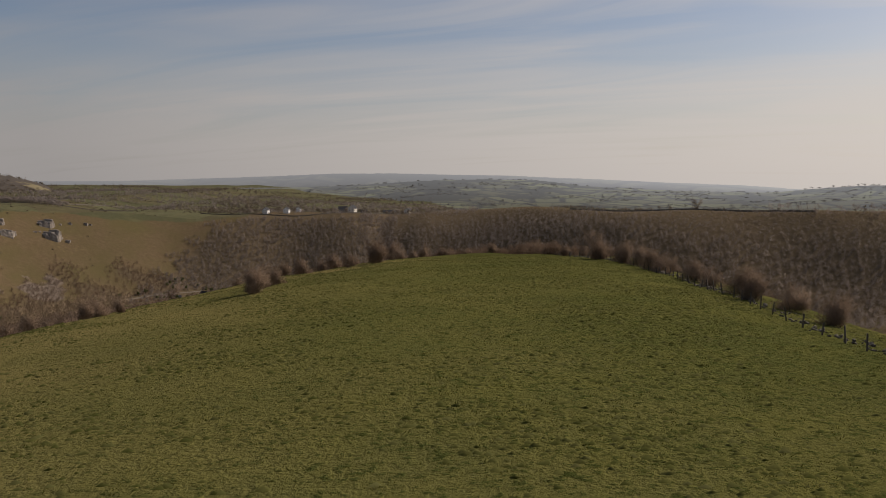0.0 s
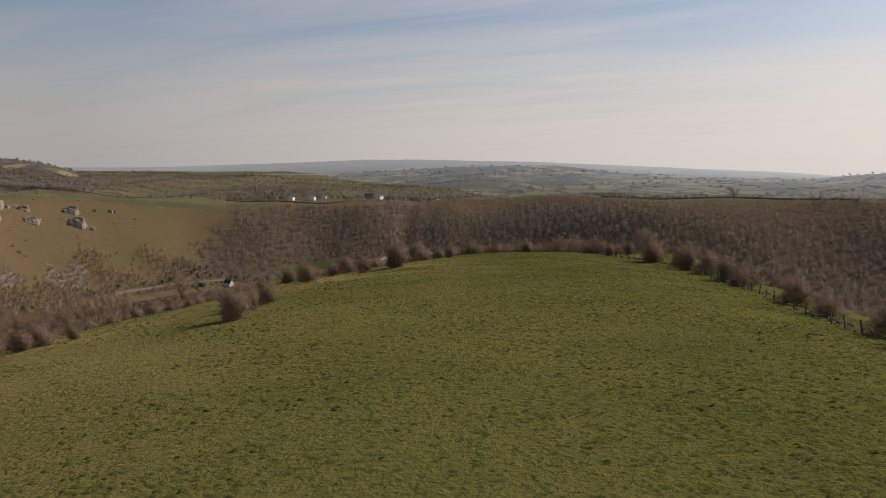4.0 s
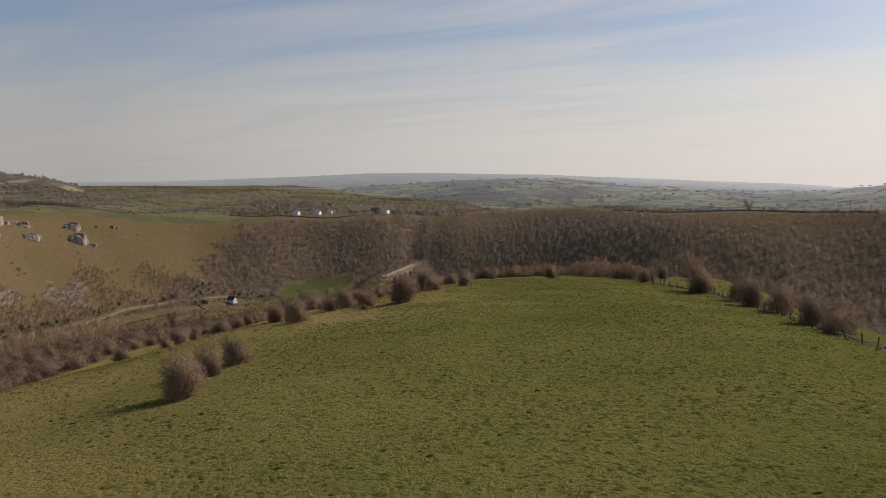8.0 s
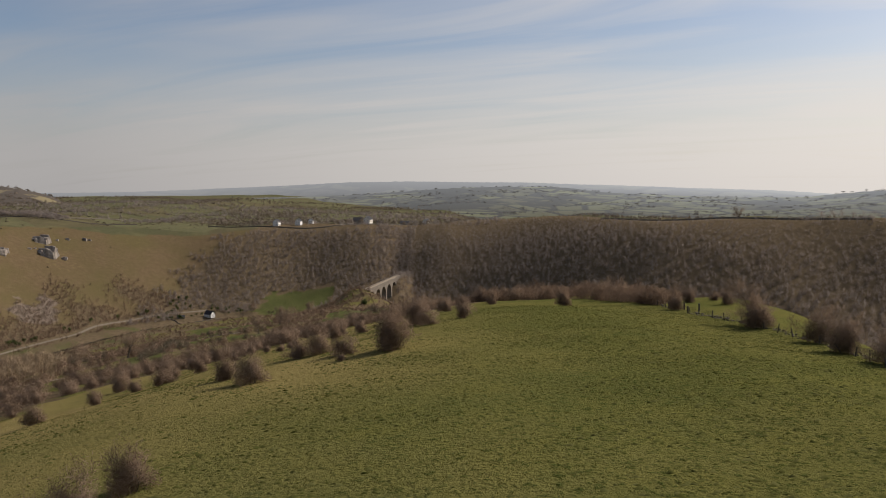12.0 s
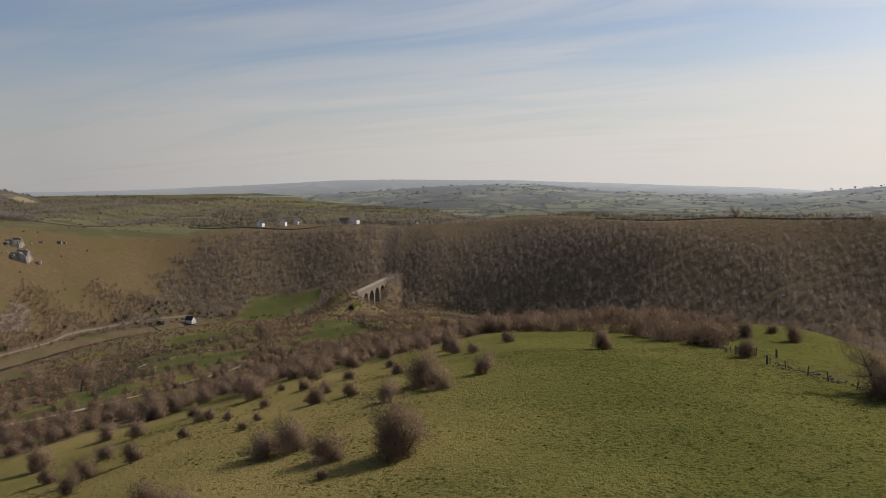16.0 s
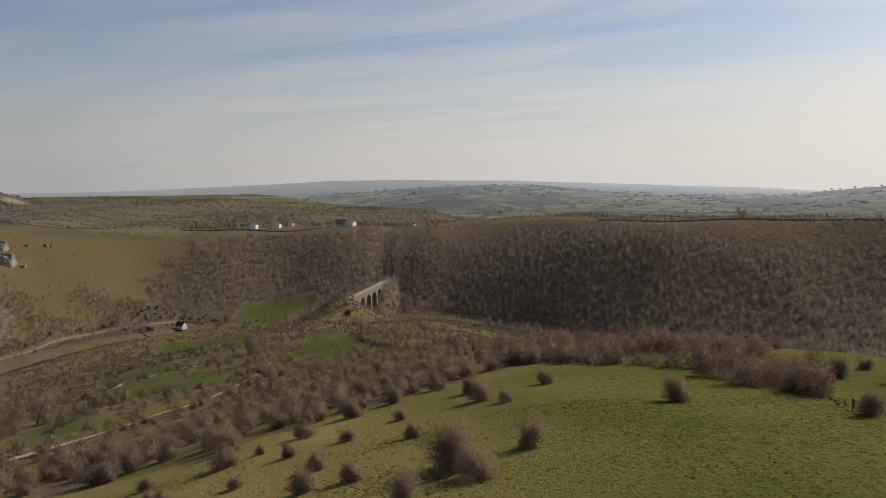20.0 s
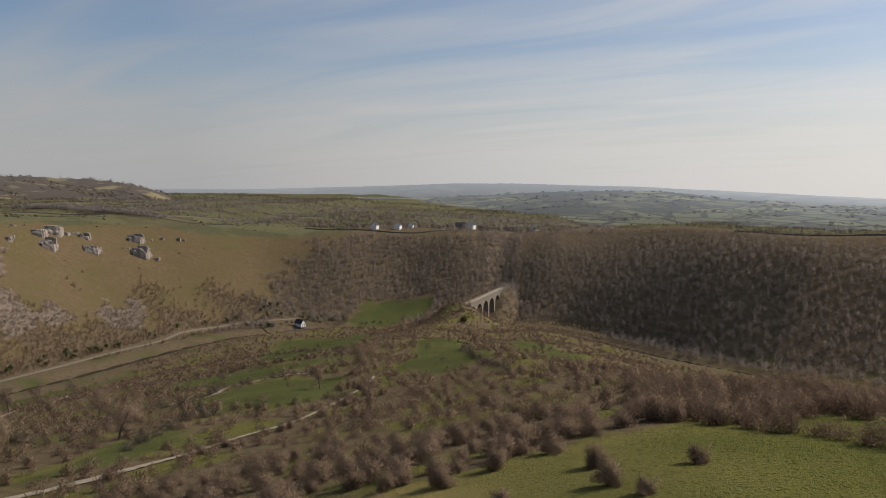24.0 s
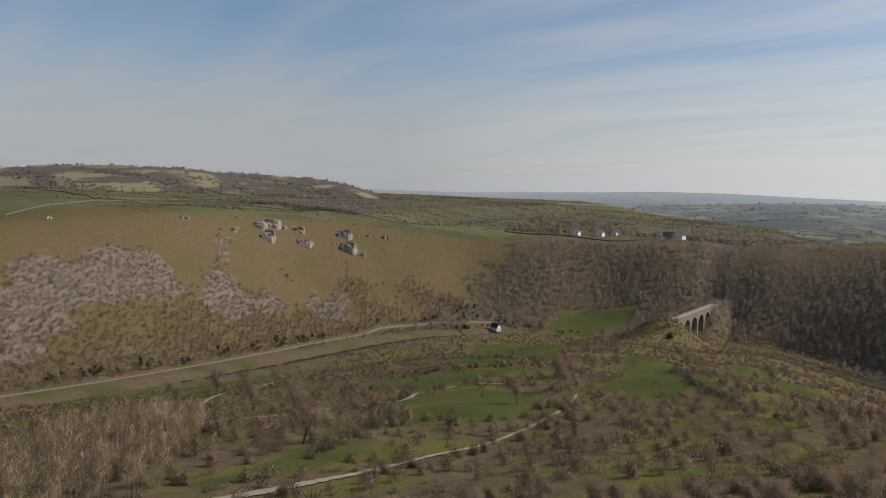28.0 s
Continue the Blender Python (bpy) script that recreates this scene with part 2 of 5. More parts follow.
def distance_material(name, field, wood, moor, scale, cell, woody=0.5, air=(0.335, 0.375, 0.42)):
    """Far hills of enclosed fields, hedges and woods, with the haze of the air painted on as emission."""
    m, t, p, l = nodes_of(name)
    where = place_node(t)
    lots, hedge = t.nodes.new("ShaderNodeTexVoronoi"), t.nodes.new("ShaderNodeTexVoronoi")
    hedge.feature = "DISTANCE_TO_EDGE"
    for node in (lots, hedge):
        node.voronoi_dimensions = "2D"
        node.inputs["Scale"].default_value = cell
        l.new(where, node.inputs["Vector"])
    tone = t.nodes.new("ShaderNodeSeparateColor")
    l.new(lots.outputs["Color"], tone.inputs[0])
    woods, grain = noise_node(t, where, scale, 6, 0.6), noise_node(t, where, scale * 6, 4, 0.6)
    base = mix_node(t, span_node(t, tone.outputs[0], 0.2, 0.8), field, moor)
    base = mix_node(t, span_node(t, hedge.outputs["Distance"], 0.10, 0.05), base, wood)
    base = mix_node(t, span_node(t, math_node(t, "ADD", woods, math_node(t, "MULTIPLY", grain, 0.25)), woody + 0.10, woody + 0.15), base, wood)
    l.new(base, p.inputs["Base Color"])
    p.inputs["Roughness"].default_value = 1.0
    p.inputs["Specular IOR Level"].default_value = 0.0
    # the hill surface itself glows in place of haze in the air
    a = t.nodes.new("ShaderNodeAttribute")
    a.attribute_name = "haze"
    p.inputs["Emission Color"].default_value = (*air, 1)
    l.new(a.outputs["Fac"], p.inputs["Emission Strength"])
    return m


GROUND = ground_material()
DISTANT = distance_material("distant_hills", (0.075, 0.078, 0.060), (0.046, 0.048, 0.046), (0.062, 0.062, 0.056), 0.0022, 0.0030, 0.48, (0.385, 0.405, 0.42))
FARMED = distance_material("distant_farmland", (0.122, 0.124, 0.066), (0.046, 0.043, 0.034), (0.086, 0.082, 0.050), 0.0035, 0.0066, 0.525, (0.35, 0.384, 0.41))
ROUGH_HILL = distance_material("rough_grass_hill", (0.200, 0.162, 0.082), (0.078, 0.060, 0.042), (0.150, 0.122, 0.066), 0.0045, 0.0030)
# distance haze is mixed into this twig colour: paler and greyer than bare wood
HAZY_WOOD = twigs("haze_greyed_twigs", (0.170, 0.166, 0.155), (0.225, 0.218, 0.202), (0.25, 0.24, 0.225))
# base colour lifted and greyed to make up for haze over the valley woods
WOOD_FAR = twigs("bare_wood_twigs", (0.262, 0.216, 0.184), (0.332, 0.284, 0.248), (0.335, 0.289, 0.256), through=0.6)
SCRUB = twigs("scrub_twigs", (0.172, 0.116, 0.078), (0.262, 0.184, 0.127), (0.275, 0.20, 0.14))
PALE_SCRUB = twigs("ash_scrub_twigs", (0.245, 0.184, 0.136), (0.325, 0.252, 0.193), (0.39, 0.315, 0.25))
BIRCH = twigs("birch_twigs", (0.238, 0.172, 0.106), (0.335, 0.250, 0.160), (0.37, 0.288, 0.195))
FARM = twigs("farmland_twigs", (0.135, 0.108, 0.078), (0.200, 0.160, 0.118), (0.27, 0.225, 0.17))
HEDGE = twigs("hedge_twigs", (0.105, 0.085, 0.055), (0.170, 0.140, 0.095), (0.25, 0.21, 0.15))
EVERGREEN = twigs("ivy_leaves", (0.040, 0.056, 0.020), (0.085, 0.098, 0.034), (0.13, 0.14, 0.06))
BUSH = twigs("hawthorn_twigs", (0.172, 0.118, 0.080), (0.260, 0.184, 0.128), (0.335, 0.256, 0.188), by_object=True, through=0.42)
BARK = plain("bark", (0.055, 0.042, 0.032), (0.13, 0.105, 0.08), 3.0, bump=0.6, size=0.03)
LIMESTONE = plain("limestone", (0.12, 0.100, 0.082), (0.40, 0.345, 0.285), 0.16, bump=0.35, size=0.3)
RUBBLE = plain("wall_stone", (0.070, 0.058, 0.043), (0.155, 0.132, 0.10), 1.4, bump=0.7, size=0.05, per_thing=0.5)
MASONRY = plain("viaduct_stone", (0.125, 0.104, 0.080), (0.225, 0.192, 0.150), 0.35, bump=0.6, size=0.1)
GRAVEL = plain("gravel", (0.21, 0.165, 0.112), (0.34, 0.278, 0.20), 0.5, bump=0.6, size=0.03)
ASPHALT = plain("worn_asphalt", (0.135, 0.108, 0.075), (0.20, 0.165, 0.12), 0.3, bump=0.3, size=0.02)
RENDERED = plain("white_render", (0.62, 0.60, 0.56), (0.82, 0.80, 0.76), 0.6, bump=0.1)
CREAM = plain("cream_render", (0.58, 0.53, 0.44), (0.76, 0.71, 0.62), 0.6, bump=0.1)
HOUSE_STONE = plain("house_stone", (0.18, 0.16, 0.13), (0.34, 0.30, 0.25), 0.8, bump=0.4)
SLATE = plain("slate", (0.022, 0.022, 0.026), (0.050, 0.048, 0.050), 0.9, rough=0.85, bump=0.3)
TIMBER = plain("weathered_timber", (0.055, 0.045, 0.036), (0.12, 0.10, 0.08), 4.0, bump=0.5, size=0.01, per_thing=0.4)
WIRE = plain("rusted_wire", (0.09, 0.075, 0.06), (0.16, 0.14, 0.12), 5.0, rough=0.75, metal=0.4)
RED = plain("red_plastic", (0.45, 0.045, 0.03), (0.60, 0.07, 0.045), 2.0, rough=0.5)
DARK_GLASS = plain("window_glass", (0.015, 0.017, 0.02), (0.03, 0.033, 0.036), 1.0, rough=0.08)
GRASS_BLADE = twigs("grass_blades", (0.080, 0.085, 0.018), (0.120, 0.115, 0.026), (0.26, 0.225, 0.11))

REED = twigs("dry_reeds", (0.28, 0.215, 0.125), (0.40, 0.32, 0.20), (0.50, 0.42, 0.28))
TYRE = plain("tyre_rubber", (0.015, 0.015, 0.015), (0.03, 0.03, 0.03), 4.0, rough=0.8)
WHITE_PAINT = plain("white_car_paint", (0.70, 0.70, 0.70), (0.80, 0.80, 0.80), 0.4, rough=0.25)
GREY_PAINT = plain("silver_car_paint", (0.30, 0.31, 0.32), (0.38, 0.39, 0.40), 0.4, rough=0.3, metal=0.5)
TURF = twigs("turf", (0.080, 0.084, 0.022), (0.118, 0.116, 0.034), (0.15, 0.142, 0.055))


def water_material():
    m, t, p, l = nodes_of("river_water")
    p.inputs["Base Color"].default_value = (0.022, 0.022, 0.016, 1)
    p.inputs["Roughness"].default_value, p.inputs["IOR"].default_value = 0.12, 1.33
    bump_node(t, noise_node(t, place_node(t), 0.9, 4), 0.25, 0.1, p)
    return m


WATER = water_material()


# ---- the lie of the land ----
RIVER = np.array([(-640, -900), (-600, 250), (-515, 571), (-452, 777), (-415, 930), (-385, 1000), (-325, 1064), (-235, 1104),
                  (-150, 1092), (-75, 1104), (-30, 1106), (20, 1060), (90, 980), (170, 915), (330, 850), (640, 790), (1300, 640), (3500, -600)], float)


def smax(a, b, k):
    h = np.clip(0.5 + 0.5 * (a - b) / k, 0, 1)
    return b + (a - b) * h + k * h * (1 - h)


def step(a, b, x):
    t = np.clip((x - a) / (b - a), 0, 1)
    return t * t * (3 - 2 * t)


def river_side(x, y):
    """Metres from the river's line, above zero on its far side."""
    x, y = np.asarray(x, float), np.asarray(y, float)
    best, sign = np.full(x.shape, 1e9), np.ones(x.shape)
    for (ax, ay), (bx, by) in zip(RIVER[:-1], RIVER[1:]):
        dx, dy = bx - ax, by - ay
        u = np.clip(((x - ax) * dx + (y - ay) * dy) / (dx * dx + dy * dy), 0, 1)
        ox, oy = x - ax - u * dx, y - ay - u * dy
        d, s = np.hypot(ox, oy), np.sign(dx * oy - dy * ox)
        near = d < best
        sign, best = np.where(near, s, sign), np.where(near, d, best)
    return best * sign


def waves(x, y, size, seed):
    """Smooth unevenness between about -1 and 1."""
    r, z = np.random.RandomState(seed), 0
    for k in range(7):
        a, p, f = r.uniform(0, 6.283), r.uniform(0, 6.283), r.uniform(0.6, 1.7) / size * 6.283
        z = z + np.sin((x * np.cos(a) + y * np.sin(a)) * f + p)
    return z / 3.5


def spur(x, y):
    """The pasture hill that the flight crosses, and its long fall to the valley."""
    g = np.where(y < 290, -0.0044 * y - 0.000168 * np.maximum(y, 0) ** 2, -15.4 - 0.12 * (y - 290))
    g = np.where(y < 450, g, -34.6 - 0.119 * (y - 450))
    xl = np.clip(x, -76, 40)
    h = 0.034 * xl - 0.00123 * xl * xl + 0.10 * np.minimum(x + 76, 0) + 0.10 * np.minimum(x + 138, 0)
    r = np.maximum(x - 35 - 5 * step(80, 150, y) - 27 * np.clip((y - 195) / 100, 0, 1), 0)
    h = h - 0.03 * r - np.where(r < 30, 0.011 * r * r, 0.66 * (r - 30) + 9.9)
    fall = np.maximum(0.35 * (y - 215) - 0.9 * (x - 10), 0)
    h = h - 8 * np.tanh(0.00015 * fall * fall)
    axis = -150 * step(260, 900, y)
    h = h - 0.20 * np.maximum(x - axis - 10, 0) * step(300, 450, y)
    return 157.9 + g + h


def land(x, y):
    x, y = np.asarray(x, float), np.asarray(y, float)
    d = river_side(x, y)
    crest = 122 - 9 * step(-560, -330, x) + 17 * (1 - step(-700, -560, x)) * step(700, 900, y) + 15 * step(-20, 160, x)
    wide = 235 - 20 * step(-560, -330, x) + 60 * step(-200, -60, x) - 80 * step(-60, 260, x) + 40 * step(240, 420, x)
    u = np.clip((d - 24) / wide, 0, 1.5)
    even = 0.25 + 0.55 * step(-90, 60, x) * (1 - 0.8 * step(140, 340, x))
    rise = np.where(u < 1, even * u + (1 - even) * (u * u * (3 - 2 * u)), 1)
    over = np.maximum(d - wide - 24, 0)
    back = -0.010 * np.minimum(over, 1400) * step(-500, -100, x) - 0.06 * np.minimum(over, 600) * step(-60, 120, x) * step(20, 140, over) + 0.008 * np.minimum(over, 1500) * (1 - step(-1300, -500, x))
    far_side = 8 + (crest - 8) * rise + back + waves(x, y, 260, 3) * 3.0 * step(20, 120, d) + waves(x, y, 900, 4) * 5 * step(300, 900, d)
    hump = np.clip(4 * u * (1 - u), 0, 1)
    far_side = far_side + hump * (20 * step(-100, -20, x) * (1 - step(40, 420, x)) - 7 * np.exp(-((x + 106) / 15) ** 2))
    run, off = ((x + 124) * 29 + (y - 1037) * 163) / 165.6, np.abs((x + 124) * 163 - (y - 1037) * 29) / 165.6
    bank = (12 + 33 * step(66, 150, run)) * np.exp(-(np.maximum(off - 5, 0) / 24) ** 2) * step(58, 66, run) * (1 - step(190, 240, run))
    far_side = np.maximum(far_side, bank)
    far_side = np.where(d > 0, far_side, 6)
    near_side = spur(x, y) + waves(x, y, 120, 5) * 2.2 * step(60, 200, np.hypot(x - 0, (y - 120) * 0.4)) + waves(x, y, 40, 6) * 0.35
    near_side = near_side + 21 * np.exp(-((x + 130) ** 2 + (y - 1012) ** 2) / 1100)
    near_side = near_side - 13 * step(-75, -8, d) * step(-105, -70, x) * (1 - step(60, 160, x))
    near_side = np.where(d > 0, -50, near_side)
    z = smax(smax(near_side, far_side, 10), 8 + np.zeros_like(x), 6)
    return z - 3.2 * (1 - step(4, 13, np.abs(d)))


# ---- building helpers ----
def part(name, bm, material, parent=None, label="", kind=""):
    """Links a bmesh as one mesh object, under a thing where one is given."""
    me = bpy.data.meshes.new(name)
    bm.to_mesh(me)
    bm.free()
    me.materials.append(material)
    ob = new(name, me)
    ob.parent = parent
    return tagged(ob, label=label, kind=kind)


def sheet(name, verts, faces, material, parent=None, smooth=False, floats=(), normals=None):
    """One mesh from arrays; faces all with the same number of corners; floats: (name, value by point)."""
    me = bpy.data.meshes.new(name)
    verts, faces = np.asarray(verts, np.float32).reshape(-1, 3), np.asarray(faces, np.int32)
    n, k = faces.shape
    me.vertices.add(len(verts))
    me.vertices.foreach_set("co", verts.ravel())
    me.loops.add(n * k)
    me.loops.foreach_set("vertex_index", faces.ravel())
    me.polygons.add(n)
    me.polygons.foreach_set("loop_start", np.arange(0, n * k, k, dtype=np.int32))
    me.update(calc_edges=True)
    if smooth:
        me.polygons.foreach_set("use_smooth", np.ones(n, bool))
    for key, value in floats:
        value = np.asarray(value, np.float32)
        if value.ndim == 1:
            me.attributes.new(key, "FLOAT", "POINT").data.foreach_set("value", value)
        else:
            me.attributes.new(key, "FLOAT_COLOR", "POINT").data.foreach_set("color", value.ravel())
    if normals is not None:
        me.attributes.new("custom_normal", "FLOAT_VECTOR", "POINT").data.foreach_set("vector", np.asarray(normals, np.float32).ravel())
    me.materials.append(material)
    ob = new(name, me)
    ob.parent = parent
    return ob


def outward(a, b, c, out, puff=0.8):
    """Twigs as triangles that face outwards, and soft normals for them."""
    flat = np.cross(b - a, c - a)
    flat /= np.linalg.norm(flat, axis=-1, keepdims=True) + 1e-9
    back = (flat * out).sum(-1, keepdims=True) < 0
    a, b = np.where(back, b, a), np.where(back, a, b)
    soft = out * puff + np.where(back, -flat, flat) * 0.22 + (0, 0, 1.05 - puff)
    soft /= np.linalg.norm(soft, axis=-1, keepdims=True)
    return np.stack([a, b, c], -2).reshape(-1, 3), np.repeat(soft.reshape(-1, 3), 3, axis=0)


def box(bm, x0, x1, y0, y1, z0, z1):
    v = [bm.verts.new((x, y, z)) for z in (z0, z1) for x, y in ((x0, y0), (x1, y0), (x1, y1), (x0, y1))]
    for f in ((3, 2, 1, 0), (4, 5, 6, 7), (0, 1, 5, 4), (1, 2, 6, 5), (2, 3, 7, 6), (3, 0, 4, 7)):
        bm.faces.new([v[i] for i in f])


def inside(x, y, corners):
    x, y = np.asarray(x, float), np.asarray(y, float)
    hit = np.zeros(x.shape, bool)
    for (ax, ay), (bx, by) in zip(corners, corners[1:] + corners[:1]):
        if ay != by:
            hit ^= ((ay > y) != (by > y)) & (x < (bx - ax) * (y - ay) / (by - ay) + ax)
    return hit


def near_line(x, y, line):
    x, y = np.asarray(x, float), np.asarray(y, float)
    best = np.full(x.shape, 1e9)
    for (ax, ay), (bx, by) in zip(line[:-1], line[1:]):
        dx, dy = bx - ax, by - ay
        u = np.clip(((x - ax) * dx + (y - ay) * dy) / (dx * dx + dy * dy), 0, 1)
        best = np.minimum(best, np.hypot(x - ax - u * dx, y - ay - u * dy))
    return best


def smooth_line(line, gap):
    """Points about gap metres apart along a Catmull-Rom curve through the line's points."""
    p = np.array([line[0], *line, line[-1]], float)
    out = []
    for a, b, c, d in zip(p[:-3], p[1:-2], p[2:-1], p[3:]):
        for u in np.linspace(0, 1, max(2, int(np.hypot(*(c - b)) / gap) + 1))[:-1]:
            out.append(0.5 * (2 * b + (c - a) * u + (2 * a - 5 * b + 4 * c - d) * u ** 2 + (3 * b - a - 3 * c + d) * u ** 3))
    return np.array([*out, p[-1]])


# ---- land use ----
PASTURE = [(-330, -4000), (-150, -400), (-82, 40), (-80, 150), (-88, 225), (-84, 262), (-53, 262), (-33, 271), (-17, 281), (7, 293), (22, 303), (60, 322), (92, 310), (84, 230),
           (60, 190), (58, 100), (70, -400), (160, -4000)]
FIELDS = [[(-82, 483), (-99, 590), (-112, 700), (-88, 690), (-66, 600), (-44, 478), (-63, 461)],
          [(-198, 500), (-245, 610), (-144, 612), (-116, 540), (-140, 508), (-158, 470)],
          [(-114, 380), (-140, 425), (-150, 470), (-135, 488), (-109, 490), (-84, 412)],
          [(-255, 1088), (-292, 1105), (-280, 1168), (-190, 1197), (-186, 1160), (-222, 1118)],
          [(-122, 306), (-122, 332), (-116, 361), (-106, 354), (-109, 318)],
          [(-500, 560), (-462, 745), (-445, 850), (-395, 800), (-360, 640), (-330, 520)],
          [(-58, 640), (-48, 840), (-6, 700), (2, 560), (-30, 520)],
          [(-195, 620), (-260, 740), (-330, 980), (-230, 1000), (-170, 780), (-150, 660)]]
TRACK = [(-175, 190), (-145, 245), (-123, 281), (-115, 293), (-107, 310), (-96, 337), (-87, 362), (-84, 387), (-84, 423), (-91, 472)]
LANE = [(-205, 395), (-168, 425), (-143, 430), (-152, 470), (-143, 493), (-128, 500)]
ROAD = [(-640, 250), (-600, 420), (-546, 576), (-517, 661), (-483, 784), (-464, 873), (-448, 938), (-440, 985), (-400, 1052), (-350, 1100)]
FOOTPATH = [(-226, 411), (-255, 450), (-285, 500), (-305, 550), (-325, 610)]
FENCE = [(31, 20), (33, 62), (35.2, 92), (37, 109), (38.5, 125), (40.5, 142), (42, 168), (43, 190), (41.2, 211), (39.6, 221), (38.5, 231)]
FENCE_BACK = [(37.3, 244), (36.8, 249), (36, 255), (31, 264)]


def land_use(x, y):
    """Shares of green grass, dry grass, loose stone and enclosed field at a place."""
    d = river_side(x, y)
    past = inside(x, y, PASTURE)
    grass = np.where(past, 1.0, np.where(d < 0, np.clip(0.44 + 0.35 * waves(x, y, 38, 23), 0, 0.76), 0.12))
    slope_side = step(170, 230, y) * (1 - step(-55, -18, x)) * past
    grass = grass - 0.26 * slope_side
    dry = np.where(d < 0, np.maximum(0.85 * slope_side, np.maximum(0.75 * (1 - step(-60, 2, x)), 1.0 * (1 - step(-42, 14, x)) * step(120, 185, y)) * past) + 0.18 * ~past, 0)
    lush = np.zeros(np.shape(x))
    for f in FIELDS:
        at = inside(x + waves(x, y, 30, 24) * 5, y + waves(x, y, 30, 25) * 5, f)
        grass = np.where(at, 0.82 + 0.2 * waves(x, y, 60, 27), grass)
        lush = np.maximum(lush, at)
    wood_from = -395 + 60 * step(1150, 1330, y)
    hill = (d > 22) & (x < wood_from)
    dry = np.where(hill, 0.95 * step(60, 125, d + waves(x, y, 90, 11) * 28) + 0.25, dry)
    grass = np.where(hill, 0.30 * step(0, 1, waves(x, y, 150, 12)) * step(60, 150, d), grass)
    scree = np.where(hill & (scree_patch(x, y) > 0.5), 0.72, 0)
    rim = 250 - 34 * step(-595, -477, x) + 92 * (1 - step(-760, -672, x)) * (0.5 + 0.5 * step(720, 860, y)) + waves(x, y, 60, 28) * 5
    field = np.where(hill, step(rim - 8, rim + 8, d), np.where(d > 22, step(300, 345, d), 0))
    grass = np.where((d > -45) & (d < 40) & (y < 1000), 0.36 + 0.26 * waves(x, y, 50, 29), grass)
    lush = np.maximum(lush, (np.abs(d) < 45) & (x < -360))
    return grass, dry, scree, field, lush


SCREES = [[(-640, 640), (-682, 691), (-678, 717), (-649, 728), (-662, 754), (-654, 794), (-637, 822), (-601, 819), (-581, 808), (-586, 771), (-603, 737), (-603, 704), (-592, 678), (-580, 640), (-575, 595), (-600, 570)],
          [(-577, 827), (-599, 860), (-602, 882), (-586, 884), (-558, 875), (-550, 885), (-557, 912), (-529, 914), (-524, 897), (-537, 863), (-536, 825), (-550, 802)],
          [(-632, 916), (-627, 927), (-609, 911), (-598, 889), (-604, 880), (-615, 899)],
          [(-526, 944), (-529, 972), (-507, 962), (-515, 999), (-496, 996), (-477, 960), (-488, 931), (-504, 924)]]


def scree_patch(x, y):
    x, y = np.asarray(x, float) + waves(x, y, 26, 14) * 5, np.asarray(y, float) + waves(x, y, 26, 15) * 5
    s = np.zeros(x.shape)
    for corners in SCREES:
        s = np.where(inside(x, y, corners), 1.0, s)
    return s * np.clip(0.85 + waves(x, y, 45, 16) * 0.45, 0.55, 1.0)


# ---- ground ----
def graded(fine, mid, out):
    """Coordinates close together where the flight passes, wider farther off."""
    (a, b, s), (c, e, q), (lo, hi) = fine, mid, out
    v = [*np.arange(a, b, s), *np.arange(b, e, q), *np.arange(a - q, c, -q)]
    for edge, end, way in ((max(v), hi, 1), (min(v), lo, -1)):
        g = q
        while (end - edge) * way > 0:
            g *= 1.13
            edge += way * g
            v.append(edge)
    return np.sort(np.array(v))


gx, gy = graded((-130, 110, 2.5), (-1000, 700, 8), (-4700, 4700)), graded((-10, 330, 2.5), (-60, 1500, 8), (-4700, 4700))
X, Y = np.meshgrid(gx, gy)
Z = land(X, Y)
grid = np.arange(X.size).reshape(X.shape)
quads = np.stack([grid[:-1, :-1], grid[:-1, 1:], grid[1:, 1:], grid[1:, :-1]], -1).reshape(-1, 4)
use = land_use(X.ravel(), Y.ravel())
cover = np.stack([np.clip(use[0], 0, 1), np.clip(use[1], 0, 1), np.clip(use[2], 0, 1), np.ones(X.size)], 1)
ground = sheet("ground", np.stack([X, Y, Z], -1), quads, GROUND, smooth=True, floats=(("cover", cover), ("fields", use[3]), ("lush", use[4])))
tagged(ground, "rolling limestone upland with green pasture, dry grass slopes and a valley", "ground", kind="structure")

# skyline: turn from straight ahead in degrees, height above eye level in degrees
FAR = [(-75, 0.2), (-54, 0.10), (-40, 0.05), (-32, 0.0), (-23, 0.02), (-16, 0.26), (-8, 0.58), (-4, 0.60), (5, 0.42), (12, 0.12), (17, -0.12), (22, -0.30), (26, -0.60), (32, -0.75), (60, -0.8), (90, -0.6)]
MIDDLE = [(-75, -0.2), (-50, -0.30), (-30, -0.45), (-22, -0.55), (-12, -0.45), (-6, -0.3), (0, 0.12), (7, 0.10), (11, -0.4), (20, -0.78), (24, -0.78), (27, -0.42), (30, -0.26), (40, -0.3), (90, -0.8)]
LEFT = [(-100, -0.6), (-75, 0.1), (-58, 0.10), (-53, 0.36), (-49, 0.82), (-43.5, 0.95), (-40, 0.80), (-38, 0.70), (-36, 0.80), (-33, 0.62), (-31, 0.50), (-29, 0.10), (-27.5, -0.5), (-26, -1.2)]


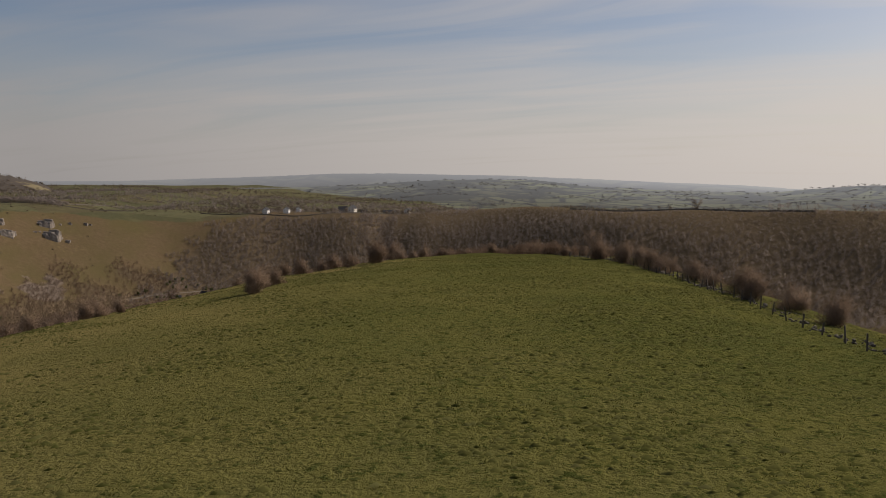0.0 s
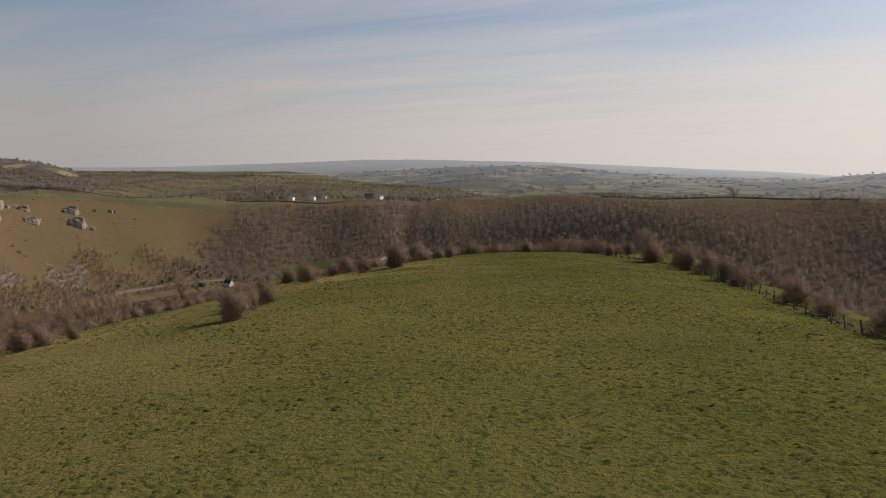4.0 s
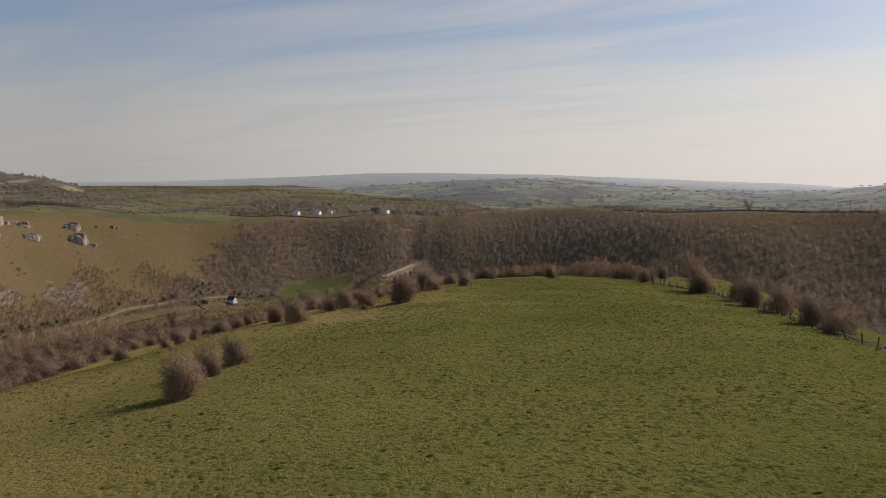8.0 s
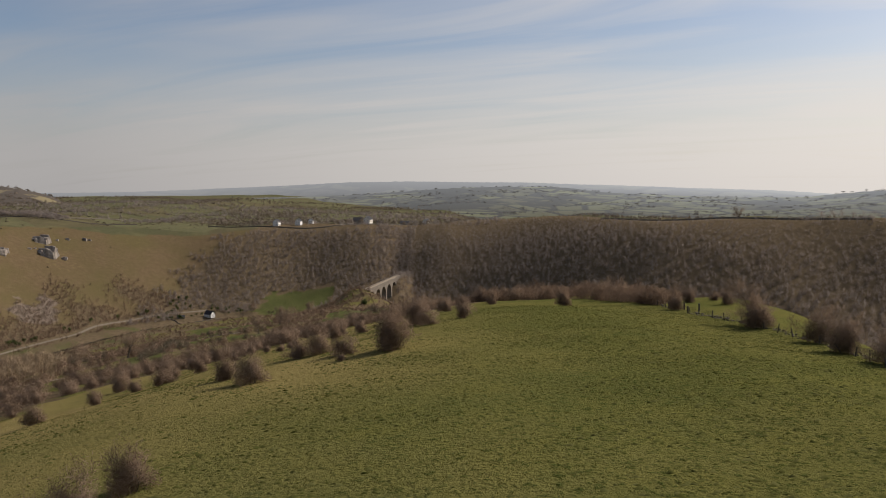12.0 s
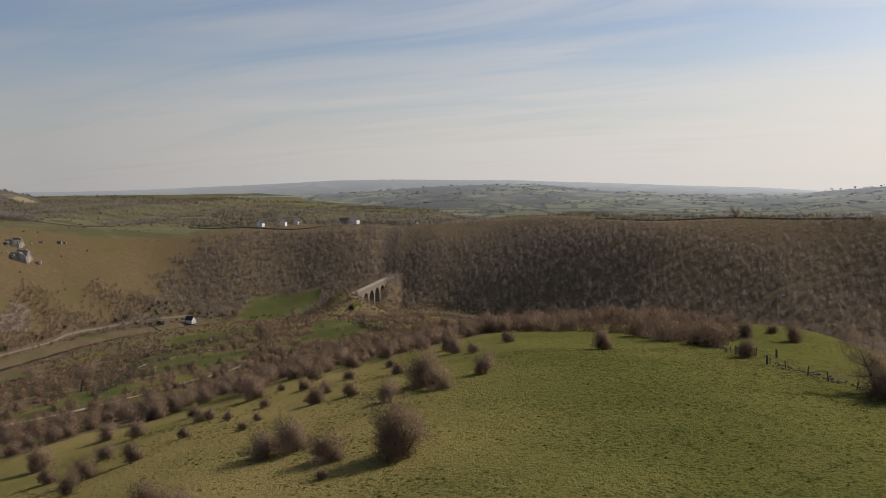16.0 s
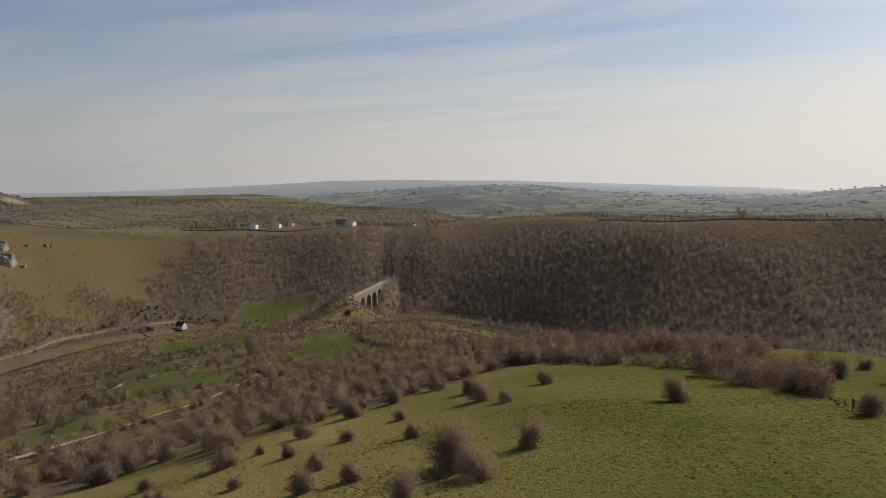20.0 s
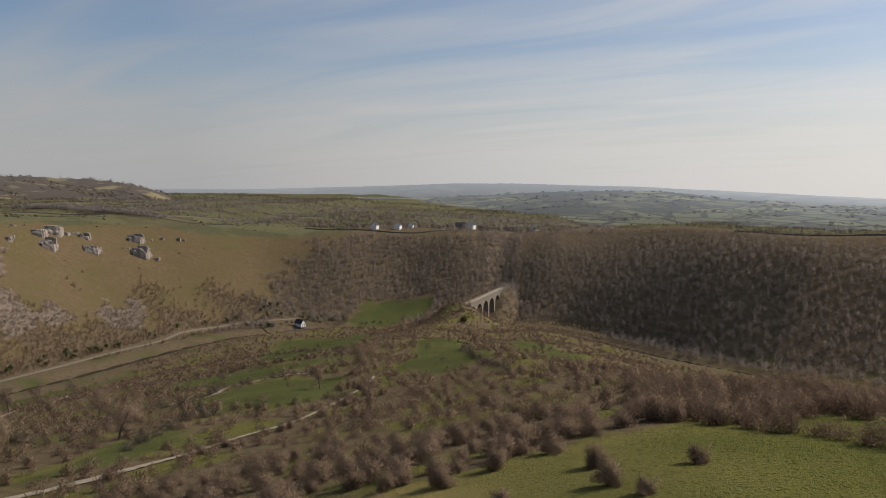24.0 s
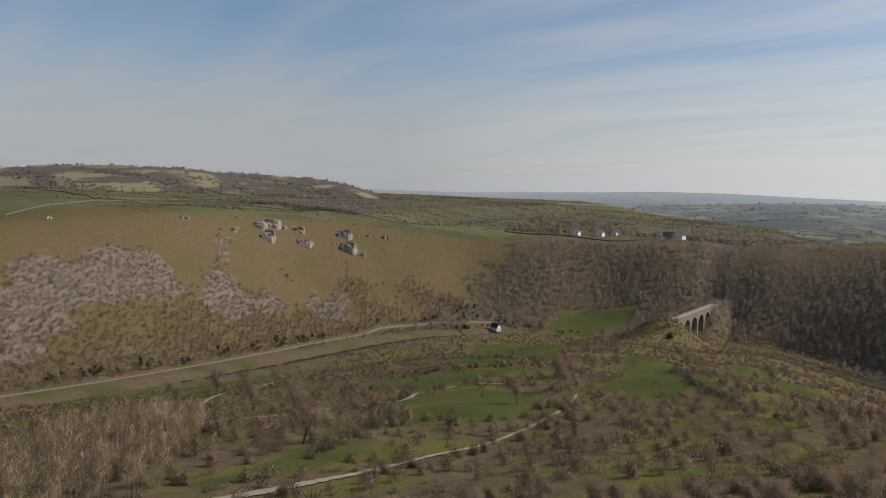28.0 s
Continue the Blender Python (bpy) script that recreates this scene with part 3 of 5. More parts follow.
def ridge(name, knots, far, deep, haze, rough, seed, label, material=None):
    """A ridge of hills whose crest stands far metres off; its near foot lies deep metres in front."""
    az = np.radians(np.arange(knots[0][0], knots[-1][0] + 0.01, 0.12))
    top = np.interp(np.degrees(az), [k[0] for k in knots], [k[1] for k in knots])
    r = np.random.RandomState(seed)
    top = np.convolve(np.pad(top, 8, "edge"), np.ones(17) / 17, "valid")
    fine = np.convolve(r.uniform(-1, 1, len(az) + 2), np.ones(3) / 3, "valid") * rough + np.convolve(r.uniform(-1, 1, len(az) + 24), np.ones(25) / 25, "valid") * rough * 3
    steps = np.linspace(0, 1, 18)
    v, hz = [], []
    for u in steps:
        dist = far - deep * (1 - u) + 60 * np.sin(az * 23 + seed)
        lift = u ** 1.25
        x, y = dist * np.sin(az), 60 + dist * np.cos(az)
        crest = 173 + far * np.tan(np.radians(top + fine * (u == 1)))
        foot = np.full_like(crest, 70.0)
        v.append(np.stack([x, y, foot + (crest - foot) * lift + (np.sin(az * 61 + u * 9) * 1.4 + waves(x, y, 800, seed) * 14 * (1 - u)) * (u < 1) * u], -1))
        # painted haze: more glow up the slope and towards the sun's side
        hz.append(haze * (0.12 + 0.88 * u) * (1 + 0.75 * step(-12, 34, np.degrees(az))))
    n = len(az)
    g = np.arange(n * len(steps)).reshape(len(steps), n)
    f = np.stack([g[:-1, :-1], g[:-1, 1:], g[1:, 1:], g[1:, :-1]], -1).reshape(-1, 4)
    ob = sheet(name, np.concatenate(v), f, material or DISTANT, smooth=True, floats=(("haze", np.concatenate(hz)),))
    tagged(ob, label, "hills", kind="structure")
    return np.stack(v)


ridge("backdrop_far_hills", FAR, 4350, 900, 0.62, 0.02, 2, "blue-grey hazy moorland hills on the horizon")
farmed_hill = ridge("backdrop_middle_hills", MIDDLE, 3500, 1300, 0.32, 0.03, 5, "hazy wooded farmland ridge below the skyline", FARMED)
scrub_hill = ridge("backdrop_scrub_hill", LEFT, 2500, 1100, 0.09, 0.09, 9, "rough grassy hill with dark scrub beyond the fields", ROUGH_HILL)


def ribbon(name, line, width, material, label, category, lift=0.06, gap=3.0, wobble=0.0, taper=1.0):
    """A road or path laid on the ground."""
    p = smooth_line(line, gap)
    t = np.gradient(p, axis=0)
    t /= np.hypot(t[:, 0], t[:, 1])[:, None]
    side = np.stack([-t[:, 1], t[:, 0]], 1)
    cross = np.linspace(-0.5, 0.5, 5)
    r = np.random.RandomState(len(p))
    w = width * (1 + wobble * r.uniform(-1, 1, len(p))) * np.interp(np.linspace(0, 1, len(p)), (0, 0.45, 0.6, 1), (1, 1, taper, taper))
    v = []
    for c in cross:
        q = p + side * (c * w)[:, None]
        v.append(np.stack([q[:, 0], q[:, 1], land(q[:, 0], q[:, 1]) + lift + (0.06 if abs(c) < 0.3 else 0.0)], -1))
    g = np.arange(len(p) * 5).reshape(5, len(p))
    f = np.stack([g[1:, :-1], g[1:, 1:], g[:-1, 1:], g[:-1, :-1]], -1).reshape(-1, 4)
    return tagged(sheet(name, np.concatenate(v), f, material, smooth=True), label, category, kind="structure")


ribbon("road", ROAD, 4.0, ASPHALT, "pale worn valley road with gravel verges", "road", 0.35)
ribbon("farm_track", TRACK, 3.2, GRAVEL, "pale limestone gravel track between the bushes", "track", 0.25, 1.2, 0.25, 0.4)
ribbon("lane", LANE, 2.2, GRAVEL, "pale gravel lane across green fields", "track", 0.25, 1.6, 0.35)
ribbon("footpath", FOOTPATH, 1.8, GRAVEL, "narrow trodden path through rough grass", "path", 0.25, 3.0, 0.2)


def river_water():
    p = smooth_line([tuple(q) for q in RIVER[1:16]], 8)
    t = np.gradient(p, axis=0)
    t /= np.hypot(t[:, 0], t[:, 1])[:, None]
    side = np.stack([-t[:, 1], t[:, 0]], 1) * 9
    a, b = p + side, p - side
    v = np.concatenate([np.c_[a, np.full(len(p), 6.2)], np.c_[b, np.full(len(p), 6.2)]])
    n = len(p)
    i = np.arange(n - 1)
    tagged(sheet("river_water", v, np.stack([i, i + 1, n + i + 1, n + i][::-1], -1), WATER), "dark slow river at the bottom of the valley", "water", kind="structure")


river_water()


# ---- bare trees and bushes as joined growth ----
def growth(name, spots, tall, wide, n, length, width, material, label, seed, trunk=0.0, low=0.2, lobes=5, category="woodland", up=0.5, kind="stuff", feet=None, puff=0.8):
    """Bare crowns of n twigs each at the spots (x, y), tall and wide metres (arrays), joined into one object."""
    r = np.random.RandomState(seed)
    T = len(spots)
    x, y = spots[:, 0], spots[:, 1]
    z = (land(x, y) if feet is None else feet) - 0.15
    tall, wide = np.broadcast_to(tall, T).astype(float), np.broadcast_to(wide, T).astype(float)
    lobe = r.normal(size=(T, lobes, 3)) * (0.29, 0.29, 0.20)
    pick = r.randint(0, lobes, (T, n))
    centre = np.take_along_axis(lobe, pick[..., None].repeat(3, 2), 1)
    way = r.normal(size=(T, n, 3))
    way /= np.linalg.norm(way, axis=2, keepdims=True)
    q = centre + way * (r.uniform(0, 1, (T, n, 1)) ** 0.45) * 0.54
    if low < 0.1:
        q[..., 2] = np.abs(q[..., 2]) * 2.0 - 1.0
    half = np.stack([wide / 2, wide / 2, tall * (1 - low) / 2], 1)[:, None]
    mid = np.stack([x, y, z + tall * (1 + low) / 2], 1)[:, None]
    base = mid + q * half
    base[..., 2] = np.maximum(base[..., 2], z[:, None] + 0.1)
    axis = way * 0.6 + (0, 0, up) + r.normal(size=(T, n, 3)) * 0.6
    axis /= np.linalg.norm(axis, axis=2, keepdims=True)
    side = np.cross(axis, r.normal(size=(T, n, 3)))
    side /= np.linalg.norm(side, axis=2, keepdims=True)
    size = (tall / np.mean(tall))[:, None, None] * r.uniform(0.6, 1.3, (T, n, 1))
    a, b, c = base - side * width * size / 2, base + side * width * size / 2, base + axis * length * size
    out = q / (np.linalg.norm(q, axis=2, keepdims=True) + 1e-6) * 0.7 + way * 0.3
    v, nor = outward(a, b, c, out, puff)
    tint = r.uniform(0, 1, T)
    tints = np.repeat(tint, n * 3)
    f = np.arange(len(v)).reshape(-1, 3)
    if trunk:
        ang = np.array([0, 2.1, 4.2])
        ring = np.stack([np.cos(ang), np.sin(ang), 0 * ang], 1)
        lean = np.c_[r.normal(size=(T, 2)) * 0.06 * tall[:, None], tall * 0.8]
        foot = np.stack([x, y, z - 0.3], 1)
        thick = trunk * tall / np.mean(tall)
        t0 = foot[:, None] + ring * thick[:, None, None]
        t1 = foot[:, None] + lean[:, None] + ring * thick[:, None, None] * 0.25
        tv = np.concatenate([t0, t1], 1).reshape(-1, 3)
        k = np.arange(T)[:, None, None] * 6 + np.array([(0, 1, 4), (0, 4, 3), (1, 2, 5), (1, 5, 4), (2, 0, 3), (2, 3, 5)])[None]
        f = np.concatenate([f, k.reshape(-1, 3) + len(v)])
        stem = np.tile(np.concatenate([ring, ring]), (T, 1))
        nor = np.concatenate([nor, stem])
        v, tints = np.concatenate([v, tv]), np.concatenate([tints, np.repeat(tint, 6)])
    return tagged(sheet(name, v, f, material, floats=(("tint", tints),), normals=nor), label, category, kind=kind)


def strew(x0, x1, y0, y1, gap, keep, seed):
    """Spots on a jittered grid where keep(x, y) beats a random number."""
    r = np.random.RandomState(seed)
    x, y = np.meshgrid(np.arange(x0, x1, gap), np.arange(y0, y1, gap))
    x, y = x.ravel() + r.uniform(-0.5, 0.5, x.size) * gap, y.ravel() + r.uniform(-0.5, 0.5, y.size) * gap
    ok = keep(x, y) > r.uniform(0, 1, x.size)
    return np.stack([x[ok], y[ok]], 1)


def right_wood(x, y):
    d = river_side(x, y)
    wide = 295 - 80 * step(-60, 260, x) + 40 * step(240, 420, x)
    return ((d > 10 + 26 * (x < 30)) & (d < wide + 6) & (x > -98)) * (1 - 0.25 * step(wide - 40, wide, d)) * 0.97


def middle_wood(x, y):
    d = river_side(x, y)
    edge = -400 + 60 * step(1150, 1330, y)
    clear = inside(x, y, FIELDS[3]) | (near_line(x, y, [(-135, 1030), (-96, 1190)]) < 11) | (np.hypot(x + 345, y - 1072) < 30)
    edge = edge + waves(x, y, 70, 18) * 22
    return ((d > 20) & (d < 212 + 40 * step(-200, -90, x)) & (x < -98) & ~clear) * 0.95 * step(edge - 30, edge + 25, x) * (1 - 0.25 * step(170, 212, d))


def rough_edge(x, y):
    """Trees along the foot of the dry slope."""
    d = river_side(x, y)
    away = near_line(x, y, ROAD) > 6
    return (x < -395) * (d > 26) * away * (1 - step(70, 125 + 55 * (1 - step(820, 980, y)), d + waves(x, y, 90, 11) * 28)) * (0.22 + 0.7 * (scree_patch(x, y) < 0.5)) * 0.97


def scrub_cover(x, y):
    d = river_side(x, y)
    free = (~inside(x, y, PASTURE)).astype(float)
    for f in FIELDS:
        free = np.where(inside(x + waves(x, y, 30, 24) * 5, y + waves(x, y, 30, 25) * 5, f), free * 0.07, free)
    for line, w in ((TRACK[:6], 1.7), (LANE, 2.6), (FOOTPATH, 2.4)):
        free = free * (near_line(x, y, line) > w)
    free = free * (near_line(x, y, [(-128, 1015), (-88, 1225)]) > 7)
    thick = np.clip(0.86 + 0.50 * waves(x, y, 50, 21), 0.22, 0.97)
    return free * (d < -14 - 18 * (x > -75)) * thick * (spur(x, y) < 152)


rng = np.random.RandomState(40)
s = strew(-100, 760, 760, 1500, 6.0, right_wood, 1)
low_trees = 1 - 0.55 * step(150, 235, river_side(s[:, 0], s[:, 1]))
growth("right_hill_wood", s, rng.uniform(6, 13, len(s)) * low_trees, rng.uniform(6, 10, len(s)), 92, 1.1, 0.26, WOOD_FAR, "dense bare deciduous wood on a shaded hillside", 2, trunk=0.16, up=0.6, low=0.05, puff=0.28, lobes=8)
s = strew(440, 640, 1010, 1110, 7.5, lambda x, y: (river_side(x, y) > 228) * (river_side(x, y) < 262) * 0.45, 53)
growth("crest_trees", s, rng.uniform(9, 16, len(s)), rng.uniform(8, 12, len(s)), 120, 1.4, 0.26, WOOD_FAR, "taller bare trees standing up from the wooded crest", 54, trunk=0.25, up=0.9)
s = strew(-420, -70, 1000, 1460, 5.0, middle_wood, 3)
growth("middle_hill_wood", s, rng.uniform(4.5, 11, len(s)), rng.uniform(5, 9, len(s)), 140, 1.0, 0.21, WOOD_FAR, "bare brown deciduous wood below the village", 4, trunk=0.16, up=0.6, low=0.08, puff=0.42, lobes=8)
s = strew(-140, -78, 1205, 1470, 5.2, lambda x, y: (river_side(x, y) < 262) * 0.9, 61)
growth("combe_wood", s, rng.uniform(6, 11, len(s)), rng.uniform(6, 9, len(s)), 110, 1.1, 0.25, WOOD_FAR, "bare wood filling the fold above the viaduct", 62, trunk=0.16, up=0.6, low=0.05, puff=0.35, lobes=8)
s = strew(-190, -50, 955, 1200, 4.4, lambda x, y: (near_line(x, y, [(-135, 1030), (-96, 1190)]) > 8) * (near_line(x, y, [(-150, 990), (-96, 1190)]) < 42) * (np.abs(river_side(x, y)) > 15) * 0.62, 63)
growth("viaduct_scrub", s, rng.uniform(1.8, 4.6, len(s)), rng.uniform(3, 5.6, len(s)), 60, 0.7, 0.34, SCRUB, "bare scrub on the banks round the viaduct", 64, trunk=0.08, low=0.05, puff=0.5)
s = strew(-1000, 60, 1330, 2300, 11.0, lambda x, y: (waves(x * 0.45, y, 75, 66) > 0.22) * (river_side(x, y) > 235) * 0.8, 65)
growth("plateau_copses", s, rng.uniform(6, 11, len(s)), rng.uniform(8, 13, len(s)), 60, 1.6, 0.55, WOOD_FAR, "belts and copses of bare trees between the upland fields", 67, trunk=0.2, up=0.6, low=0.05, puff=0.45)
s = strew(-760, -390, 380, 1150, 3.6, rough_edge, 5)
growth("roadside_scrub", s, rng.uniform(3.5, 8, len(s)), rng.uniform(3.6, 7, len(s)), 66, 0.75, 0.28, SCRUB, "bare scrub along the foot of the dry slope", 6, trunk=0.15, low=0.06, puff=0.55)
s = strew(-760, -480, 540, 1010, 3.6, lambda x, y: (scree_patch(x, y) > 0.3) * (river_side(x, y) > 40) * 0.95, 7)
growth("ash_scrub", s, rng.uniform(3.0, 6.5, len(s)), rng.uniform(4, 8, len(s)), 120, 0.85, 0.16, PALE_SCRUB, "pale grey ash scrub growing on loose limestone", 8, trunk=0.12, low=0.08, puff=0.3)
s = strew(-520, 240, 150, 1130, 4.9, scrub_cover, 9)
reach = np.hypot(s[:, 0] + 34, s[:, 1] - 225)
order = np.argsort(reach)
single, s, reach = s[order[:280]], s[order[280:]], reach[order[280:]]
kept = (reach < 330) | (np.random.RandomState(59).uniform(0, 1, len(s)) < 0.88)
s, reach = s[kept], reach[kept]
for name, pick, n, length, width, seed in (("near_scrub", reach < 210, 270, 0.45, 0.11, 10), ("slope_scrub", (reach >= 210) & (reach < 400), 86, 0.5, 0.23, 14), ("far_scrub", reach >= 400, 42, 0.65, 0.46, 11)):
    q = s[pick]
    growth(name, q, 1.8 + 3.0 * rng.uniform(0, 1, len(q)) ** 1.6, rng.uniform(2.8, 5.6, len(q)), n, length, width, SCRUB, "dense bare hawthorn and hazel scrub on the hillside", seed, trunk=0.08, low=0.05, puff=0.5)
s = strew(0, 75, 286, 352, 4.2, lambda x, y: (y > 296 + 0.9 * np.maximum(x - 12, 0) * 0.2) * (x < 52) * 0.97, 12)
s = np.concatenate([s, [(33 + k * 0.5, 286 - k * 3.6) for k in range(10)], [(29.5 + k * 1.5, 260 - k * 1.9) for k in range(6)], [(27 + k * 1.8, 269 - k * 2.0) for k in range(7)], [(12 + k * 2.6, 292 - k * 2.0) for k in range(8)],
                    [(30 + k * 2.1, 279 - k * 2.2) for k in range(8)], [(33 + k * 2.4, 288 - k * 2.3) for k in range(7)]])
growth("field_end_thicket", s, rng.uniform(3.8, 6.2, len(s)), rng.uniform(4.2, 6.4, len(s)), 800, 0.6, 0.11, SCRUB, "dense bare thicket at the end of the pasture", 13, trunk=0.10, low=0.03)


# ---- hedges, farmland trees ----
def hedge_lines():
    """Hedges and walls of the fields beyond the valley, as rows of spots."""
    r, spots = np.random.RandomState(31), []
    for k in range(180):
        y0, x0 = r.uniform(1230, 3000), r.uniform(-1900, 1500)
        if k > 90:
            y0, x0 = r.uniform(1180, 1800), r.uniform(-1700, -350)
        if k > 150:
            y0, x0 = r.uniform(900, 1500), r.uniform(-1450, -680)
        turn = r.uniform(-0.22, 0.16) if r.rand() < 0.7 else r.uniform(1.1, 1.9)
        run = r.uniform(160, 520)
        n = int(run / 3.6)
        u = np.arange(n) * 3.6
        bend = r.uniform(-0.0006, 0.0006)
        a = turn + bend * u
        spots.append(np.stack([x0 + np.cumsum(np.cos(a)) * 3.6, y0 + np.cumsum(np.sin(a)) * 3.6], 1))
    p = np.concatenate(spots)
    p += r.uniform(-0.6, 0.6, p.shape)
    d = river_side(p[:, 0], p[:, 1])
    return p[(d > 285) & ((p[:, 0] < 0) | (d > 700)) & (r.uniform(0, 1, len(p)) < 0.85)]


hedge = hedge_lines()
growth("field_hedges", hedge, 1.0 + 2.2 * rng.uniform(0, 1, len(hedge)) ** 3, rng.uniform(3, 4.6, len(hedge)), 10, 1.1, 0.9, HEDGE, "dark bare hedges between distant fields", 32, low=0.0, category="hedge")


def farm_copse(x, y):
    d = river_side(x, y)
    return (d > 300) * np.clip((waves(x, y, 420, 33) + 0.12) * 1.2, 0.12, 0.8) * (1 - 0.94 * (x < -520) * (d < 1000)) * (1 - 0.6 * (x > -30) * (d < 900))


s = strew(-2100, 1700, 1150, 2900, 16.5, farm_copse, 34)
growth("farmland_trees", s, rng.uniform(5, 12, len(s)), rng.uniform(7, 14, len(s)), 28, 1.6, 1.1, FARM, "scattered bare trees and copses among distant fields", 35, trunk=0.22, low=0.08, puff=0.45)
u = rng.uniform(0, 1, 420)
s = np.stack([-900 + 290 * u, 1330 - 100 * u + rng.uniform(-26, 26, 420)], 1)
growth("plateau_plantation", s, rng.uniform(7, 10, len(s)), rng.uniform(7, 11, len(s)), 90, 1.7, 0.5, WOOD_FAR, "long bare plantation on the plateau", 36, trunk=0.25)
s = strew(-420, 30, 1330, 1480, 15, lambda x, y: (river_side(x, y) > 255) * 0.6, 37)
growth("village_trees", s, rng.uniform(5, 10, len(s)), rng.uniform(6, 10, len(s)), 110, 1.6, 0.42, FARM, "bare garden trees round the village houses", 38, trunk=0.22)
s = strew(-560, -395, 600, 1130, 8.0, lambda x, y: (river_side(x, y) > 30) * (river_side(x, y) < 52) * (waves(x, y, 45, 41) > 0.1) * (near_line(x, y, ROAD) > 6), 39)
growth("ivy_trees", s, rng.uniform(5, 9, len(s)), rng.uniform(4, 6, len(s)), 120, 1.1, 0.7, EVERGREEN, "dark green ivy-clad trees beside the valley road", 42, trunk=0.2)
def hill_growth(name, hill, count, low_row, patch, share, tall, wide, n, length, width, material, label, seed):
    """Trees strewn over a ridge of hills, in patches and along its crest."""
    r = np.random.RandomState(seed)
    top = len(hill) - 1
    rows, cols = r.randint(low_row, top + 1, count), r.randint(0, hill.shape[1] - 1, count)
    p = hill[rows, cols] + r.uniform(0, 1, (count, 1)) * (hill[rows, cols + 1] - hill[rows, cols])
    p = p + (hill[rows - 1, cols] - hill[rows, cols]) * r.uniform(0, 1, (count, 1)) * (rows < top)[:, None]
    thick = np.clip(waves(p[:, 0], p[:, 1] * 2.2, patch, seed + 1) * 2.2 + share, 0.05, 1) + (rows == top) * 0.15
    p = p[thick > r.uniform(0, 1, count)]
    growth(name, p[:, :2], r.uniform(*tall, len(p)), r.uniform(*wide, len(p)), n, length, width, material, label, seed + 2, low=0.0, feet=p[:, 2], puff=0.2)


hill_growth("hill_scrub", scrub_hill, 9000, 4, 420, 0.35, (4, 9), (8, 15), 20, 2.2, 1.5, FARM, "bare brown scrub and wood on the far rough hill", 64)
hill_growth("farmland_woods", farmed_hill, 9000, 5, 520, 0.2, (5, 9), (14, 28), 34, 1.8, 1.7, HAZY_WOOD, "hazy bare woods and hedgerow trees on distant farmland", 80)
crest = farmed_hill[-1]
turn_at = np.degrees(np.arctan2(crest[:, 0], crest[:, 1] - 60))
p = np.array([crest[np.argmin(np.abs(turn_at - a))] for a in (26.0, 26.5, 27.4, 28.8, 29.2, 30.6)])
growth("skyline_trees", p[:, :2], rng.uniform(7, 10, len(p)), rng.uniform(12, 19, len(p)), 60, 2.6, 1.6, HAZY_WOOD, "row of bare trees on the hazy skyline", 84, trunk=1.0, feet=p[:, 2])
# hedgerow across the lower fields and along the lane
p = np.concatenate([smooth_line([(-262, 640), (-215, 625), (-165, 618), (-140, 612)], 5), smooth_line([(-205, 500), (-165, 485), (-158, 462)], 5), smooth_line([(-120, 372), (-96, 392), (-84, 410)], 5),
                    smooth_line([(-70, 600), (-56, 504), (-47, 478), (-38, 451), (-32, 424)], 4),
                    smooth_line([(-347, 765), (-338, 838), (-289, 825), (-207, 738), (-154, 647)], 4.5), smooth_line([(-304, 657), (-240, 590), (-215, 625)], 6), smooth_line([(-143, 424), (-149, 455), (-148, 484), (-131, 500), (-116, 501)], 4.5),
                    smooth_line([(-114, 334), (-121, 366), (-127, 395), (-160, 426), (-175, 414)], 4), smooth_line([(-170, 366), (-141, 342), (-139, 356)], 5), smooth_line([(-265, 1100), (-226, 1113), (-190, 1040), (-159, 963)], 7)])
p += rng.uniform(-1.5, 1.5, p.shape)
growth("lower_hedgerow", p, rng.uniform(1.8, 4.6, len(p)), rng.uniform(3, 5.6, len(p)), 330, 0.6, 0.13, HEDGE, "dark overgrown hedgerow between green fields", 43, trunk=0.12, low=0.02, category="hedge")
# slender pale trees on the lower left slope
s = strew(-240, -118, 262, 420, 5.0, lambda x, y: inside(x, y, [(-150, 255), (-118, 270), (-124, 300), (-145, 335), (-220, 420), (-260, 400), (-200, 300)]) * 0.9, 44)
growth("birch_stand", s, rng.uniform(6, 10, len(s)), rng.uniform(3.0, 5.0, len(s)), 300, 0.9, 0.062, BIRCH, "stand of slender bare birches on the slope", 45, trunk=0.09, low=0.15, up=1.2)


# ---- hawthorn bushes and single trees ----
def tube(verts, faces, path, radii, sides=5):
    """A tapered limb along path."""
    path = [Vector(p) for p in path]
    start = len(verts)
    for i, (p, r) in enumerate(zip(path, radii)):
        t = (path[min(i + 1, len(path) - 1)] - path[max(i - 1, 0)]).normalized()
        a = t.orthogonal().normalized()
        b = t.cross(a)
        for k in range(sides):
            g = 2 * math.pi * k / sides
            verts.append(p + (a * math.cos(g) + b * math.sin(g)) * r)
    for i in range(len(path) - 1):
        for k in range(sides):
            m = (k + 1) % sides
            faces.append((start + i * sides + k, start + i * sides + m, start + (i + 1) * sides + m, start + (i + 1) * sides + k))


